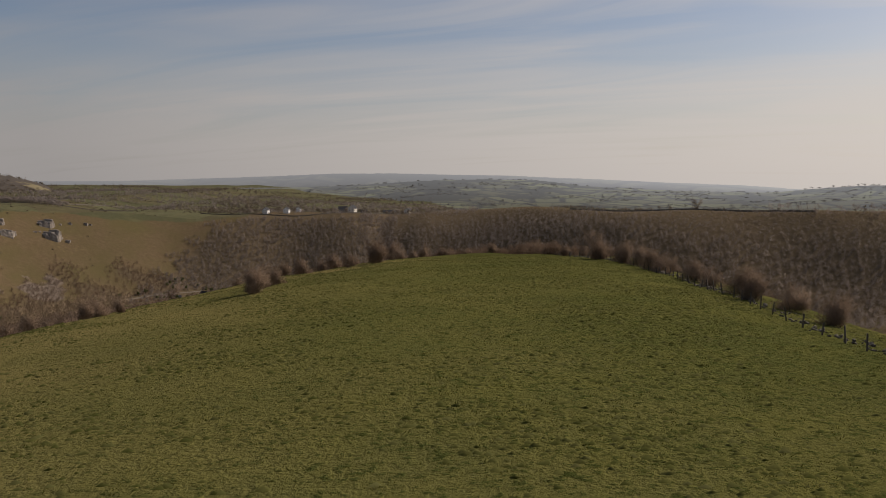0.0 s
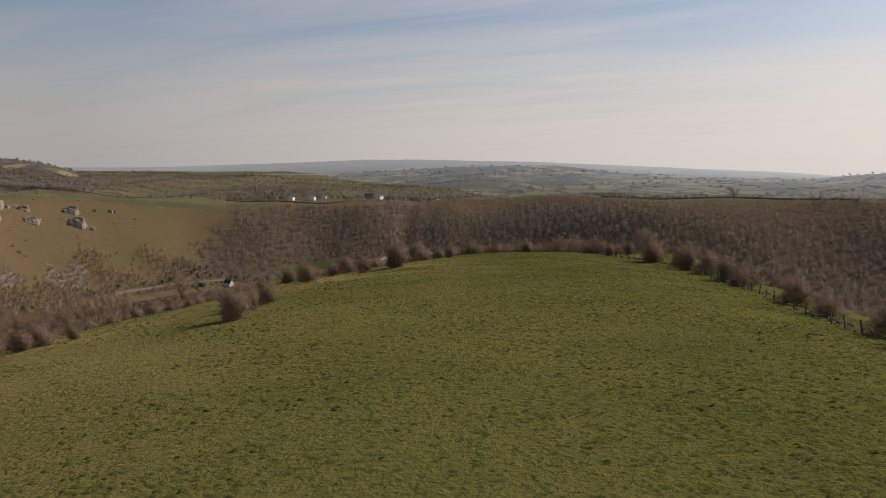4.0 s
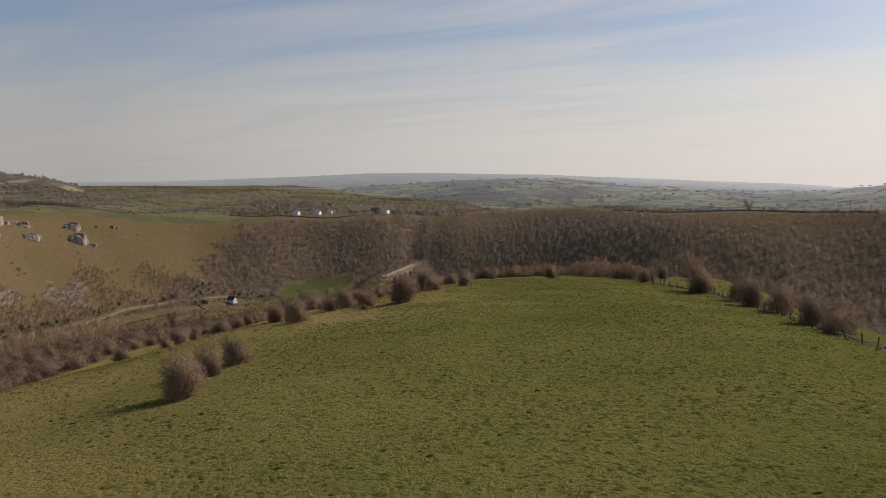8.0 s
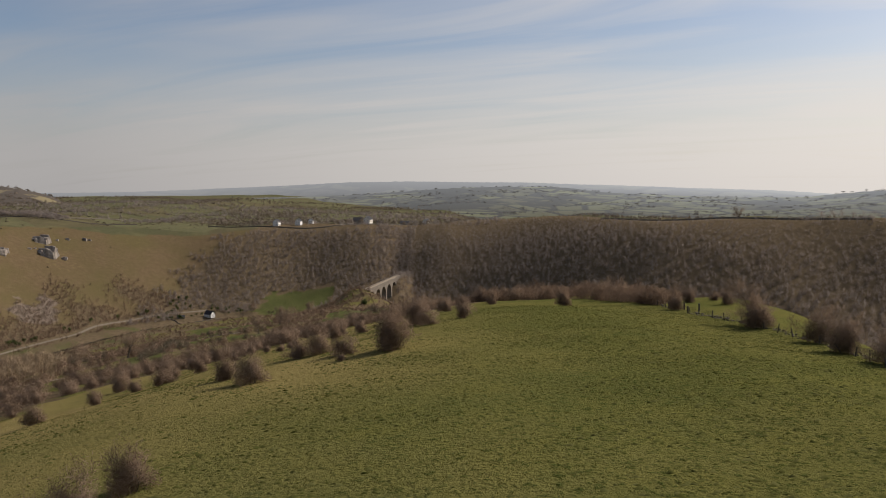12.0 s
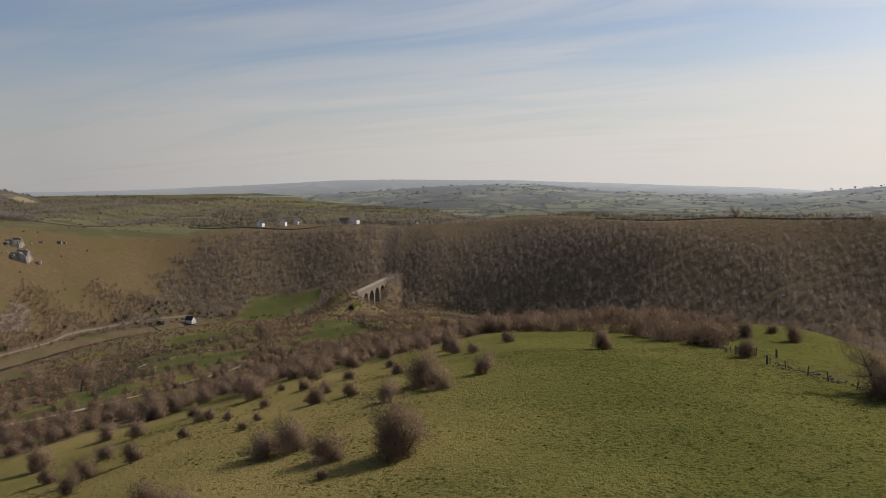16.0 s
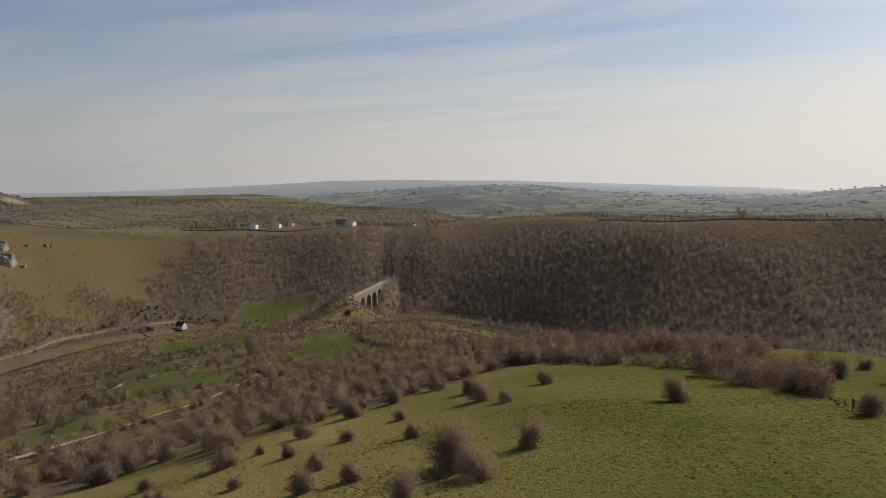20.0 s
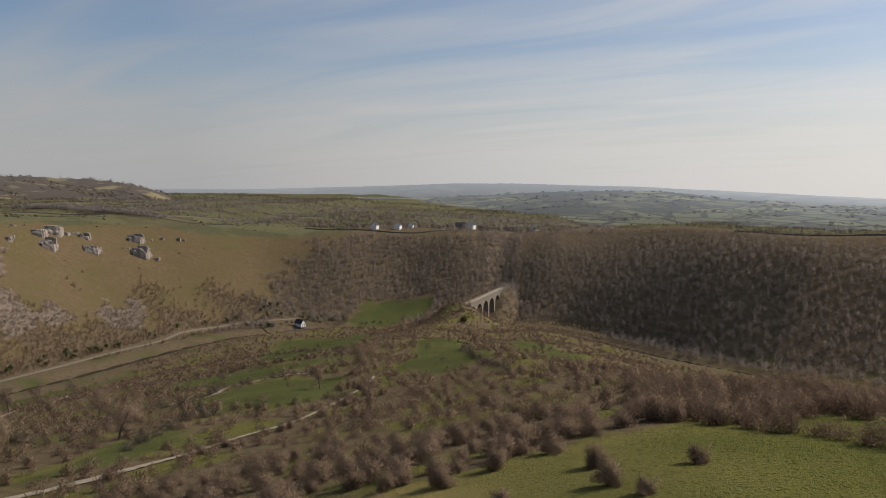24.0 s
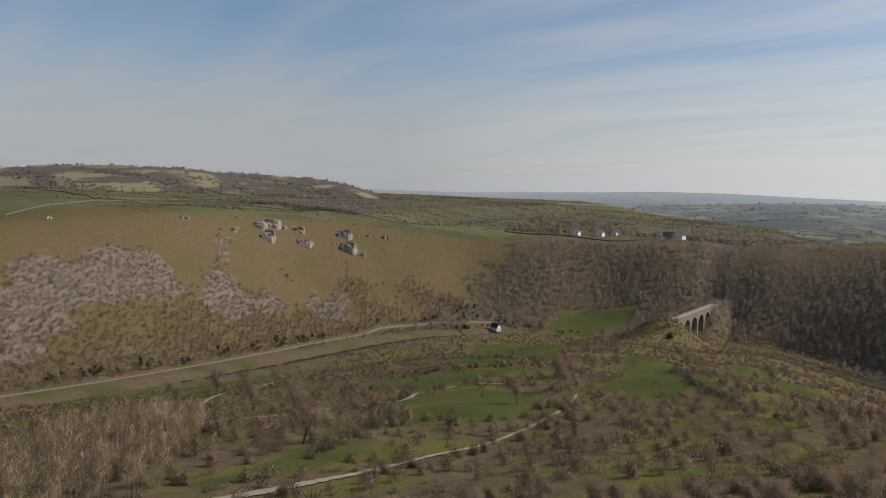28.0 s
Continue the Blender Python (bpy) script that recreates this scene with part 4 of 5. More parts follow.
def bare_tree(name, tall, wide, stems, twig_n, seed, label, category, twig=0.55, thin=0.045, fork=0.08, material=None, fullness=0.66, levels=2):
    """A bare tree or bush about the origin: limbs and branchlets as the trunk, fine twigs as the crown."""
    r = random.Random(seed)
    ob = tagged(new(name), label, category)
    verts, faces, tips = [], [], []

    def limb(start, way, length, thick, depth):
        pts, rad, p, w = [start], [thick], Vector(start), Vector(way).normalized()
        n = 3 if depth else 5
        for i in range(n):
            w = (w + Vector((r.gauss(0, 0.22), r.gauss(0, 0.22), r.gauss(0.05, 0.14)))).normalized()
            p = p + w * length / n
            q = Vector(((p.x), (p.y), max(p.z, 0.15)))
            pts.append(q)
            rad.append(thick * (1 - 0.82 * (i + 1) / n))
            tips.append((q, w.copy(), depth, i / n))
            if depth < levels and i >= (1 if depth == 0 else 0):
                for _ in range(2 if depth == 0 else 1):
                    side = Vector((r.gauss(0, 1), r.gauss(0, 1), r.gauss(0.25, 0.6))).normalized()
                    limb(q, (w * 0.55 + side).normalized(), length * r.uniform(0.34, 0.55), rad[-1] * 0.6, depth + 1)
        tube(verts, faces, pts, rad, 4 if depth == 0 else 3)

    for k in range(stems):
        g = 2 * math.pi * (k + r.uniform(-0.3, 0.3)) / stems
        spread = (wide / 2) * r.uniform(0.25, 0.8) if stems > 1 else 0.1
        foot = Vector((math.cos(g) * fork * stems, math.sin(g) * fork * stems, -0.2))
        end = Vector((math.cos(g) * spread, math.sin(g) * spread, tall * r.uniform(0.5, 0.78)))
        limb(foot, end - foot, (end - foot).length, 0.015 * tall * r.uniform(0.7, 1.1) * (2.2 if stems == 1 else 1), 0)
    trunk = sheet("trunk", [tuple(v) for v in verts], faces, BARK, ob, smooth=True)
    rr = np.random.RandomState(seed)
    tips = [t for t in tips if t[2] > 0 or t[3] > 0.4]
    pick = rr.randint(0, len(tips), twig_n)
    base = np.array([tuple(tips[i][0]) for i in pick]) + rr.normal(size=(twig_n, 3)) * 0.06 * wide
    out = np.array([tuple(tips[i][1]) for i in pick])
    # the rest of the twigs fill a rounded, lobed crown down to the grass
    lobes = rr.normal(size=(11, 3)) * (0.34, 0.34, 0.26)
    ball = rr.normal(size=(twig_n, 3))
    ball /= np.linalg.norm(ball, axis=1, keepdims=True)
    fill = lobes[rr.randint(0, 11, twig_n)] + ball * rr.uniform(0, 1, (twig_n, 1)) ** 0.45 * 0.40
    fill[:, 2] = np.abs(fill[:, 2] + 0.12) * 1.75 - 0.85
    fill = fill * (wide * 0.5, wide * 0.5, tall * 0.46) + (0, 0, tall * 0.45)
    round_off = (rr.uniform(0, 1, twig_n) < fullness)[:, None]
    base, out = np.where(round_off, fill, base), np.where(round_off, ball, out)
    base[:, 2] = np.maximum(base[:, 2], 0.1)
    axis = out * 0.5 + rr.normal(size=(twig_n, 3)) * 0.65 + (0, 0, 0.18)
    axis /= np.linalg.norm(axis, axis=1, keepdims=True)
    side = np.cross(axis, rr.normal(size=(twig_n, 3)))
    side /= np.linalg.norm(side, axis=1, keepdims=True)
    long = twig * rr.uniform(0.5, 1.4, (twig_n, 1))
    away = base - (0, 0, tall * 0.42)
    away = away / (np.linalg.norm(away, axis=1, keepdims=True) + 1e-6) * 0.8 + out * 0.2
    v, nor = outward(base - side * thin / 2, base + side * thin / 2, base + axis * long, away)
    sheet("crown", v, np.arange(len(v)).reshape(-1, 3), material or BUSH, ob, normals=nor)
    return ob


KINDS = [(bare_tree("hawthorn_bush", 4.2, 4.3, 7, 5200, 51, "dense bare hawthorn bush on grazed pasture", "bush"), 4.2),
         (bare_tree("hawthorn_bush", 4.0, 4.8, 8, 5200, 52, "wide bare hawthorn bush with reddish twigs", "bush"), 4.0),
         (bare_tree("hawthorn_bush", 4.6, 4.0, 6, 4800, 53, "upright bare hawthorn bush casting a long shadow", "bush"), 4.6),
         (bare_tree("hawthorn_bush", 3.2, 4.6, 6, 4000, 54, "low spreading bare hawthorn bush", "bush"), 3.2),
         (bare_tree("hawthorn_bush", 2.6, 2.7, 5, 2200, 55, "small wind-clipped bare hawthorn bush", "bush"), 2.6),
         (bare_tree("scrub_bush", 3.6, 4.6, 5, 1700, 56, "rounded bare scrub bush below the pasture", "bush", thin=0.07, levels=1, fullness=0.75), 3.6),
         (bare_tree("scrub_bush", 4.6, 4.4, 5, 1900, 57, "tall bare hazel scrub bush on the slope", "bush", thin=0.07, levels=1, fullness=0.75), 4.6),
         (bare_tree("scrub_bush", 2.8, 4.2, 4, 1300, 58, "low bare bramble and thorn bush", "bush", thin=0.07, levels=1, fullness=0.75), 2.8)]
used = set()


def plant(kind, x, y, tall, group):
    ob, own = KINDS[kind]
    k = tall / own
    m = pose(x, y, float(land(x, y)), 0, 0, (x * 37 + y * 91) % 360) @ Matrix.Diagonal((k, k, k, 1))
    if kind in used:
        made = copy_thing(ob, Matrix.Identity(4))
    else:
        used.add(kind)
        made = ob
    made.matrix_basis = m
    tagged(made, group=group)


for kind, x, y, tall in ((0, -28.6, 114, 4.2), (2, -29.2, 123.5, 3.5), (1, -28.6, 129.6, 2.9), (1, -31.7, 170.2, 3.5), (0, -36.9, 176.5, 3.3), (0, -16.4, 184, 5.8), (3, -22.8, 185.8, 2.8), (4, -22.5, 180.4, 1.1),
                         (1, -27.7, 192.4, 3.6), (3, -30.8, 192.3, 2.9), (2, -19.3, 213.3, 3.3), (1, -14.8, 221.3, 5.0), (3, -12.5, 217.2, 3.0), (2, -6, 227.2, 3.8), (0, 15.7, 246.8, 4.0), (1, -30.5, 223, 2.6),
                         (4, -30.5, 232.7, 2.3), (4, -25.5, 224, 2.4), (4, -28.6, 246.5, 2.2), (0, -50.8, 207.5, 2.8), (1, -55.7, 205, 2.8), (2, -52.8, 195.3, 2.8), (4, -47.8, 217.4, 1.8), (4, -50.5, 233, 1.9),
                         (4, -48.6, 232, 2.0), (4, -37.7, 210.5, 1.4), (4, -37.5, 217.2, 1.3), (1, -70.5, 244, 3.0), (0, -73.9, 227.5, 4.2), (4, -19.5, 240.2, 2.1), (3, -45.2, 245.4, 3.2), (4, -41, 249, 1.4),
                         (1, -30.6, 265.9, 3.2), (1, -10, 259.6, 3.0), (4, -6.5, 255, 2.1), (4, 1, 268, 2.6), (0, -11.4, 268.8, 3.2), (0, -69.7, 264, 3.6), (1, -67.5, 268.5, 4.0), (3, -16.6, 278.7, 2.6),
                         (0, -53, 112, 2.8), (1, -54, 117.5, 3.0), (2, -52, 122, 2.8), (4, -58, 106, 2.4), (3, -48.1, 259.3, 3.0), (2, -36, 243, 2.4), (4, -60, 220, 2.4), (1, -62, 236, 2.8), (4, -56, 246, 2.2),
                         (4, -40, 232, 1.8), (3, -36, 255, 2.4), (4, -64, 212, 2.4), (0, -66, 201, 2.8), (4, -22, 256, 2.0), (4, -44, 226, 1.6), (2, -38, 268, 3.0), (1, -24, 272, 3.0), (1, -71, 192, 3.0)):
    plant(kind, x, y, tall, "bushes on the pasture slope")
for kind, x, y, tall in ((0, 36.8, 90.5, 3.6), (1, 38.5, 97, 3.6), (3, 38.5, 84, 2.8), (1, 41.5, 205, 4.4), (2, 43.5, 209, 4.8), (0, 42.5, 178, 5.0), (1, 44, 170, 4.2), (0, 43, 157, 4.6), (3, 44.5, 152, 3.6), (2, 44, 188, 5.2),
                         (3, 42.5, 148, 2.8), (1, 41, 124, 3.4), (3, 40, 114, 2.8), (0, 38.2, 239.4, 3.5), (0, 50, 269.8, 4.1), (1, 57.4, 264.8, 3.6), (4, 58.8, 278, 2.5), (1, 39.4, 76, 3.0)):
    plant(kind, x, y, tall, "bushes along the field fence")

span_of = np.random.RandomState(58)
for x, y in single:
    plant(int(span_of.choice((5, 5, 6, 7, 7))), float(x), float(y), float(2.0 + 2.4 * span_of.uniform(0, 1) ** 1.4), "scrub bushes below the pasture")

for kind, x, y, tall in ((5, -84, 424, 3.6), (6, -88, 432, 4.2), (5, -81, 432, 4.0), (7, -85, 438, 3.4), (5, -79, 420, 3.2), (7, -91, 424, 2.8), (5, -103, 308, 2.8), (7, -95, 330, 2.8), (6, -84, 357, 3.2), (5, -80, 372, 3.4), (7, -79, 390, 3.0), (5, -81, 401, 3.2), (7, -78, 411, 3.0), (5, -92, 336, 2.6)):
    plant(kind, x, y, tall, "scrub bushes below the pasture")

TREES = [(bare_tree("bare_tree", 11, 8, 1, 2600, 61, "tall bare ash tree rising above the scrub", "tree", twig=1.2, thin=0.045, fullness=0.1, levels=2), (-124, 345, 11)),
         (bare_tree("bare_tree", 10, 9, 2, 2600, 62, "forked bare tree beside the valley lane", "tree", twig=1.2, thin=0.045, fullness=0.1, levels=2), (-108, 527, 12))]
for ob, (x, y, tall) in TREES:
    ob.matrix_basis = pose(x, y, float(land(x, y)), 0, 0, x)
for k, (x, y, tall) in enumerate(((-296, 520, 14), (-285, 560, 12), (-235, 470, 10), (-287, 1096, 15), (-195, 1020, 13), (-160, 980, 12), (-100, 430, 9), (-140, 300, 9), (-70, 640, 9), (-36, 470, 8), (-25, 560, 9),
                                  (402, 1216, 22), (-90, 780, 10), (30, 700, 9), (42.6, 209.6, 7.8), (-100, 489, 11), (-112, 522, 12), (-190, 436, 13), (-339, 569, 14), (-327, 583, 13), (-290, 484, 11), (-155, 825, 12), (-385, 830, 12))):
    ob = TREES[k % 2][0]
    made = copy_thing(ob, Matrix.Identity(4))
    made.matrix_basis = pose(x, y, float(land(x, y)), 0, 0, k * 77) @ Matrix.Diagonal((tall / 10.5,) * 3 + (1,))
    tagged(made, group="single trees")
for k, (x, y, tall) in enumerate(((-140, 1006, 8), (-128, 1000, 7), (-118, 1008, 8), (-134, 1022, 6), (-110, 1026, 6), (-104, 1040, 5), (-122, 985, 9), (-100, 1010, 7), (-146, 1030, 8))):
    made = copy_thing(TREES[k % 2][0], Matrix.Identity(4))
    made.matrix_basis = pose(x, y, float(land(x, y)), 0, 0, k * 61) @ Matrix.Diagonal((tall / 10.5,) * 3 + (1,))
    tagged(made, group="single trees")

s = strew(-84, 60, 1000, 1215, 3.0, lambda x, y: (river_side(x, y) > 9) * (river_side(x, y) < 40) * (land(x, y) < 26) * 0.85, 46)
growth("reed_bed", s, rng.uniform(1.2, 2.4, len(s)), rng.uniform(2.5, 4, len(s)), 26, 1.3, 0.3, REED, "pale dry reeds on the river bank", 47, low=0.0, up=2.0, category="reeds")
holly = bare_tree("holly_bush", 7, 7, 4, 2600, 63, "dark evergreen holly beside the viaduct", "bush", twig=0.9, thin=0.30, material=EVERGREEN)
holly.matrix_basis = pose(-119, 960, float(land(-119, 960)))

s = strew(-640, -380, 960, 1340, 9, lambda x, y: (river_side(x, y) > 110) * (river_side(x, y) < 300) * 0.035 + (river_side(x, y) > 236) * (river_side(x, y) < 262) * 0.10, 48)
growth("slope_thorns", s, rng.uniform(1.6, 3.4, len(s)), rng.uniform(2.5, 4.5, len(s)), 60, 0.8, 0.25, HEDGE, "small dark thorn bushes dotted over the dry slope", 49, low=0.0, category="bushes")
s = strew(-390, -290, 1040, 1120, 9, lambda x, y: (np.hypot(x + 335, y - 1068) > 11) * (river_side(x, y) > 12) * 0.5, 50)
growth("cottage_evergreens", s, rng.uniform(4, 8, len(s)), rng.uniform(3.5, 6, len(s)), 150, 1.0, 0.5, EVERGREEN, "dark evergreen garden trees round the cottage", 51, trunk=0.2)


# ---- limestone crags ----
def crag(x, y, wide, tall, seed, label, teeth=1):
    """A weathered outcrop of prows that stand out of the slope: a sheer side, a broken front with level beds, a turfed back."""
    r = random.Random(seed)
    ob = tagged(new("limestone_crag"), label, "rock outcrop", "crags on the dry slope")
    gz = float(land(x, y))
    ob.matrix_basis = pose(x, y, gz)
    up = Vector((float(land(x + 6, y)) - float(land(x - 6, y)), float(land(x, y + 6)) - float(land(x, y - 6))))
    steep = max(up.length / 12, 0.15)
    up.normalize()
    along = Vector((up.y, -up.x))
    edges = [-0.5]
    for k in range(teeth):
        edges.append(edges[-1] + r.uniform(0.8, 1.2) / teeth)
    for k in range(teeth):
        w = wide * (edges[k + 1] - edges[k]) * 1.06
        start = wide * edges[k]
        h, out = tall * r.uniform(0.8, 1.1), min(w * 0.5, tall * 0.6)
        prow = r.uniform(0.38, 0.52)
        cols, rows, v = 36, 18, []
        for i in range(cols):
            s = i / (cols - 1)
            lead = s / prow if s < prow else 1 - 0.85 * ((s - prow) / (1 - prow)) ** 1.2
            rough = noise.noise(Vector((s * w * 0.33, seed * 3.1, k * 5.0)))
            crack = max(0, 1 - abs(noise.noise(Vector((s * w * 0.22 + 9, seed, k)))) * 9) * (s > prow)
            top = max(h * (0.35 + 0.65 * max(lead, 0) ** 0.6) * (1 - max(0, s - 0.8) * 4) + rough * h * 0.45 + noise.noise(Vector((s * w * 0.9, seed * 1.3, k))) * h * 0.25 - crack * h * 0.3, 0.3)
            for j in range(rows):
                g = j / (rows - 1)
                if g < 0.72:
                    z = top * g / 0.72
                    bed = noise.noise(Vector((math.floor(z / 1.9) * 3.3, s * w * 0.06, seed)))
                    yy = -out * lead + crack * 1.8 + bed * 0.8 + z * 0.16 - rough * 0.8 + noise.noise(Vector((s * w * 0.8, z * 0.7, seed))) * 0.5
                else:
                    q = (g - 0.72) / 0.28
                    z = top - q * 0.9 + noise.noise(Vector((s * w * 0.4, q * 4, seed + 2))) * 0.8
                    yy = (-out * lead + crack * 1.8) * (1 - q) + top * 0.16 + q * (top / steep + 2)
                uu = start + s * w + noise.noise(Vector((z * 0.4, s * 4, seed + 7))) * 0.6
                v.append((along.x * uu + up.x * yy, along.y * uu + up.y * yy, z, along.x * uu - up.x * out * lead, along.y * uu - up.y * out * lead))
        v = np.array(v)
        v = np.stack([v[:, 0], v[:, 1], v[:, 2] + land(x + v[:, 3], y + v[:, 4]) - gz - 2.4], 1)
        g = np.arange(cols * rows).reshape(cols, rows)
        f = np.stack([g[:-1, :-1], g[1:, :-1], g[1:, 1:], g[:-1, 1:]], -1).reshape(-1, 4)
        sheet("buttress", v, f, LIMESTONE, ob)
    return ob


LEDGE = "small pale limestone ledge in dry grass"
crag(-652, 984, 26, 4.5, 1, "low broken limestone band along the slope crest", 4)
crag(-629, 1003, 38, 15, 2, "long pale limestone crag with a sheer shaded side", 2)
crag(-611, 988, 24, 16, 3, "tall limestone buttress with a dark side")
crag(-617, 1034, 24, 7, 10, "broken limestone band below the slope crest", 2)
crag(-605, 1047, 17, 13, 4, "upright limestone buttress at the end of the crag band")
crag(-585, 1031, 23, 15, 11, "square limestone buttress standing below the band")
crag(-568, 1099, 22, 15, 5, "grey limestone prow on the dry slope")
crag(-547, 1077, 25, 17, 12, "leaning grey limestone crag on dry grass")
crag(-531, 1084, 9, 8, 13, LEDGE)
for k, (x, y, wide, tall, teeth) in enumerate(((-568, 1072, 11, 6, 2), (-557, 1117, 6, 5, 1), (-549, 1129, 6, 7, 1), (-530, 1145, 10, 6, 2), (-632, 947, 6, 8, 1), (-668, 899, 15, 5, 2), (-636, 955, 7, 6, 1),
                                               (-729, 765, 9, 5, 1), (-640, 930, 5, 5, 1), (-594, 984, 5, 3, 1), (-590, 978, 4, 3, 1))):
    crag(x, y, wide, tall, 20 + k, LEDGE, teeth)

# ---- viaduct ----
VA, VB, DECK = Vector((-124, 1037)), Vector((-95, 1200)), 47.3


def viaduct():
    run = (VB - VA).length
    turn = math.degrees(math.atan2(VB.y - VA.y, VB.x - VA.x))
    ob = tagged(new("railway_viaduct"), "five-arched stone railway viaduct across the wooded valley", "viaduct")
    ob.matrix_basis = pose(VA.x, VA.y, 0, 0, 0, turn)
    half, pitch, first, spring_w = 4.2, 26.8, 8.0, 11.2
    spring, crown = DECK - 16.0, DECK - 4.0
    low = 4.0
    # spandrel walls with the arches cut out of them, and the arch barrels
    arcs = [first + pitch * k for k in range(5)]

    def under(u):
        for c in arcs:
            if abs(u - c) < spring_w:
                return spring + (crown - spring) * math.sqrt(max(1 - ((u - c) / spring_w) ** 2, 0))
        return None

    for side in (-1, 1):
        bm = bmesh.new()
        us = [-14.0]
        for c in arcs:
            us += [c - spring_w + spring_w * (1 - math.cos(math.pi * i / 18)) for i in range(19)]
        us.append(run)
        rows = []
        for u in us:
            z = under(u)
            rows.append([bm.verts.new((u, y, zz)) for y in (side * half, side * (half - 0.9)) for zz in (z if z is not None else spring, DECK - 0.8)])
        for a, b in zip(rows[:-1], rows[1:]):
            for f in ((a[0], b[0], b[1], a[1]), (a[3], b[3], b[2], a[2]), (a[2], b[2], b[0], a[0]), (a[1], b[1], b[3], a[3])):
                bm.faces.new(f)
        bmesh.ops.recalc_face_normals(bm, faces=bm.faces)
        part("spandrel_wall", bm, MASONRY, ob)
        bm = bmesh.new()
        box(bm, -14, run + 4, side * half - 0.3, side * half + 0.3, DECK - 0.9, DECK - 0.5)
        part("string_course", bm, MASONRY, ob)
        bm = bmesh.new()
        box(bm, -14, run + 4, side * half - 0.22, side * half + 0.22, DECK - 0.5, DECK + 1.0)
        parapet = part("parapet", bm, MASONRY, ob)
        bm = bmesh.new()
        box(bm, -14, run + 4, side * half - 0.32, side * half + 0.32, DECK + 1.0, DECK + 1.2)
        part("coping", bm, MASONRY, parapet)
    for c in arcs:
        bm = bmesh.new()
        prev = None
        for i in range(25):
            g = math.pi * i / 24
            u, z = c - spring_w * math.cos(g), spring + (crown - spring) * math.sin(g)
            uo, zo = c - (spring_w + 0.9) * math.cos(g), spring + (crown - spring + 0.9) * math.sin(g)
            ring = [bm.verts.new(q) for q in ((u, -half - 0.12, z), (u, half + 0.12, z), (uo, half + 0.12, zo), (uo, -half - 0.12, zo))]
            if prev:
                for k in range(4):
                    bm.faces.new((prev[k], ring[k], ring[(k + 1) % 4], prev[(k + 1) % 4]))
            prev = ring
        bmesh.ops.recalc_face_normals(bm, faces=bm.faces)
        part("arch", bm, MASONRY, ob)
    for k in range(6):
        u = arcs[0] - pitch / 2 + pitch * k
        bm = bmesh.new()
        w = pitch / 2 - spring_w
        ends = k in (0, 5)
        w2 = w + (3 if ends else 0)
        v = [bm.verts.new((u + sx * (w2 + e), sy * (half + 0.1 + e), z)) for e, z in ((0.55, low), (0.0, spring)) for sx, sy in ((-1, -1), (1, -1), (1, 1), (-1, 1))]
        for f in ((3, 2, 1, 0), (4, 5, 6, 7), (0, 1, 5, 4), (1, 2, 6, 5), (2, 3, 7, 6), (3, 0, 4, 7)):
            bm.faces.new([v[i] for i in f])
        pier = part("pier", bm, MASONRY, ob)
        bm = bmesh.new()
        box(bm, u - w2 - 0.35, u + w2 + 0.35, -half - 0.4, half + 0.4, spring - 0.6, spring + 0.1)
        part("impost", bm, MASONRY, pier)
    for u0, u1 in ((-14, arcs[0] - pitch / 2 + 1.0), (arcs[-1] + pitch / 2 + 1.5, run + 4)):
        bm = bmesh.new()
        box(bm, u0, u1, -half + 0.05, half - 0.05, low, DECK - 0.85)
        part("abutment", bm, MASONRY, ob)
    bm = bmesh.new()
    box(bm, -14, run + 4, -half + 0.25, half - 0.25, DECK - 0.8, DECK - 0.1)
    part("deck", bm, GRAVEL, ob, "pale gravel trail bed where the rails lay")


viaduct()


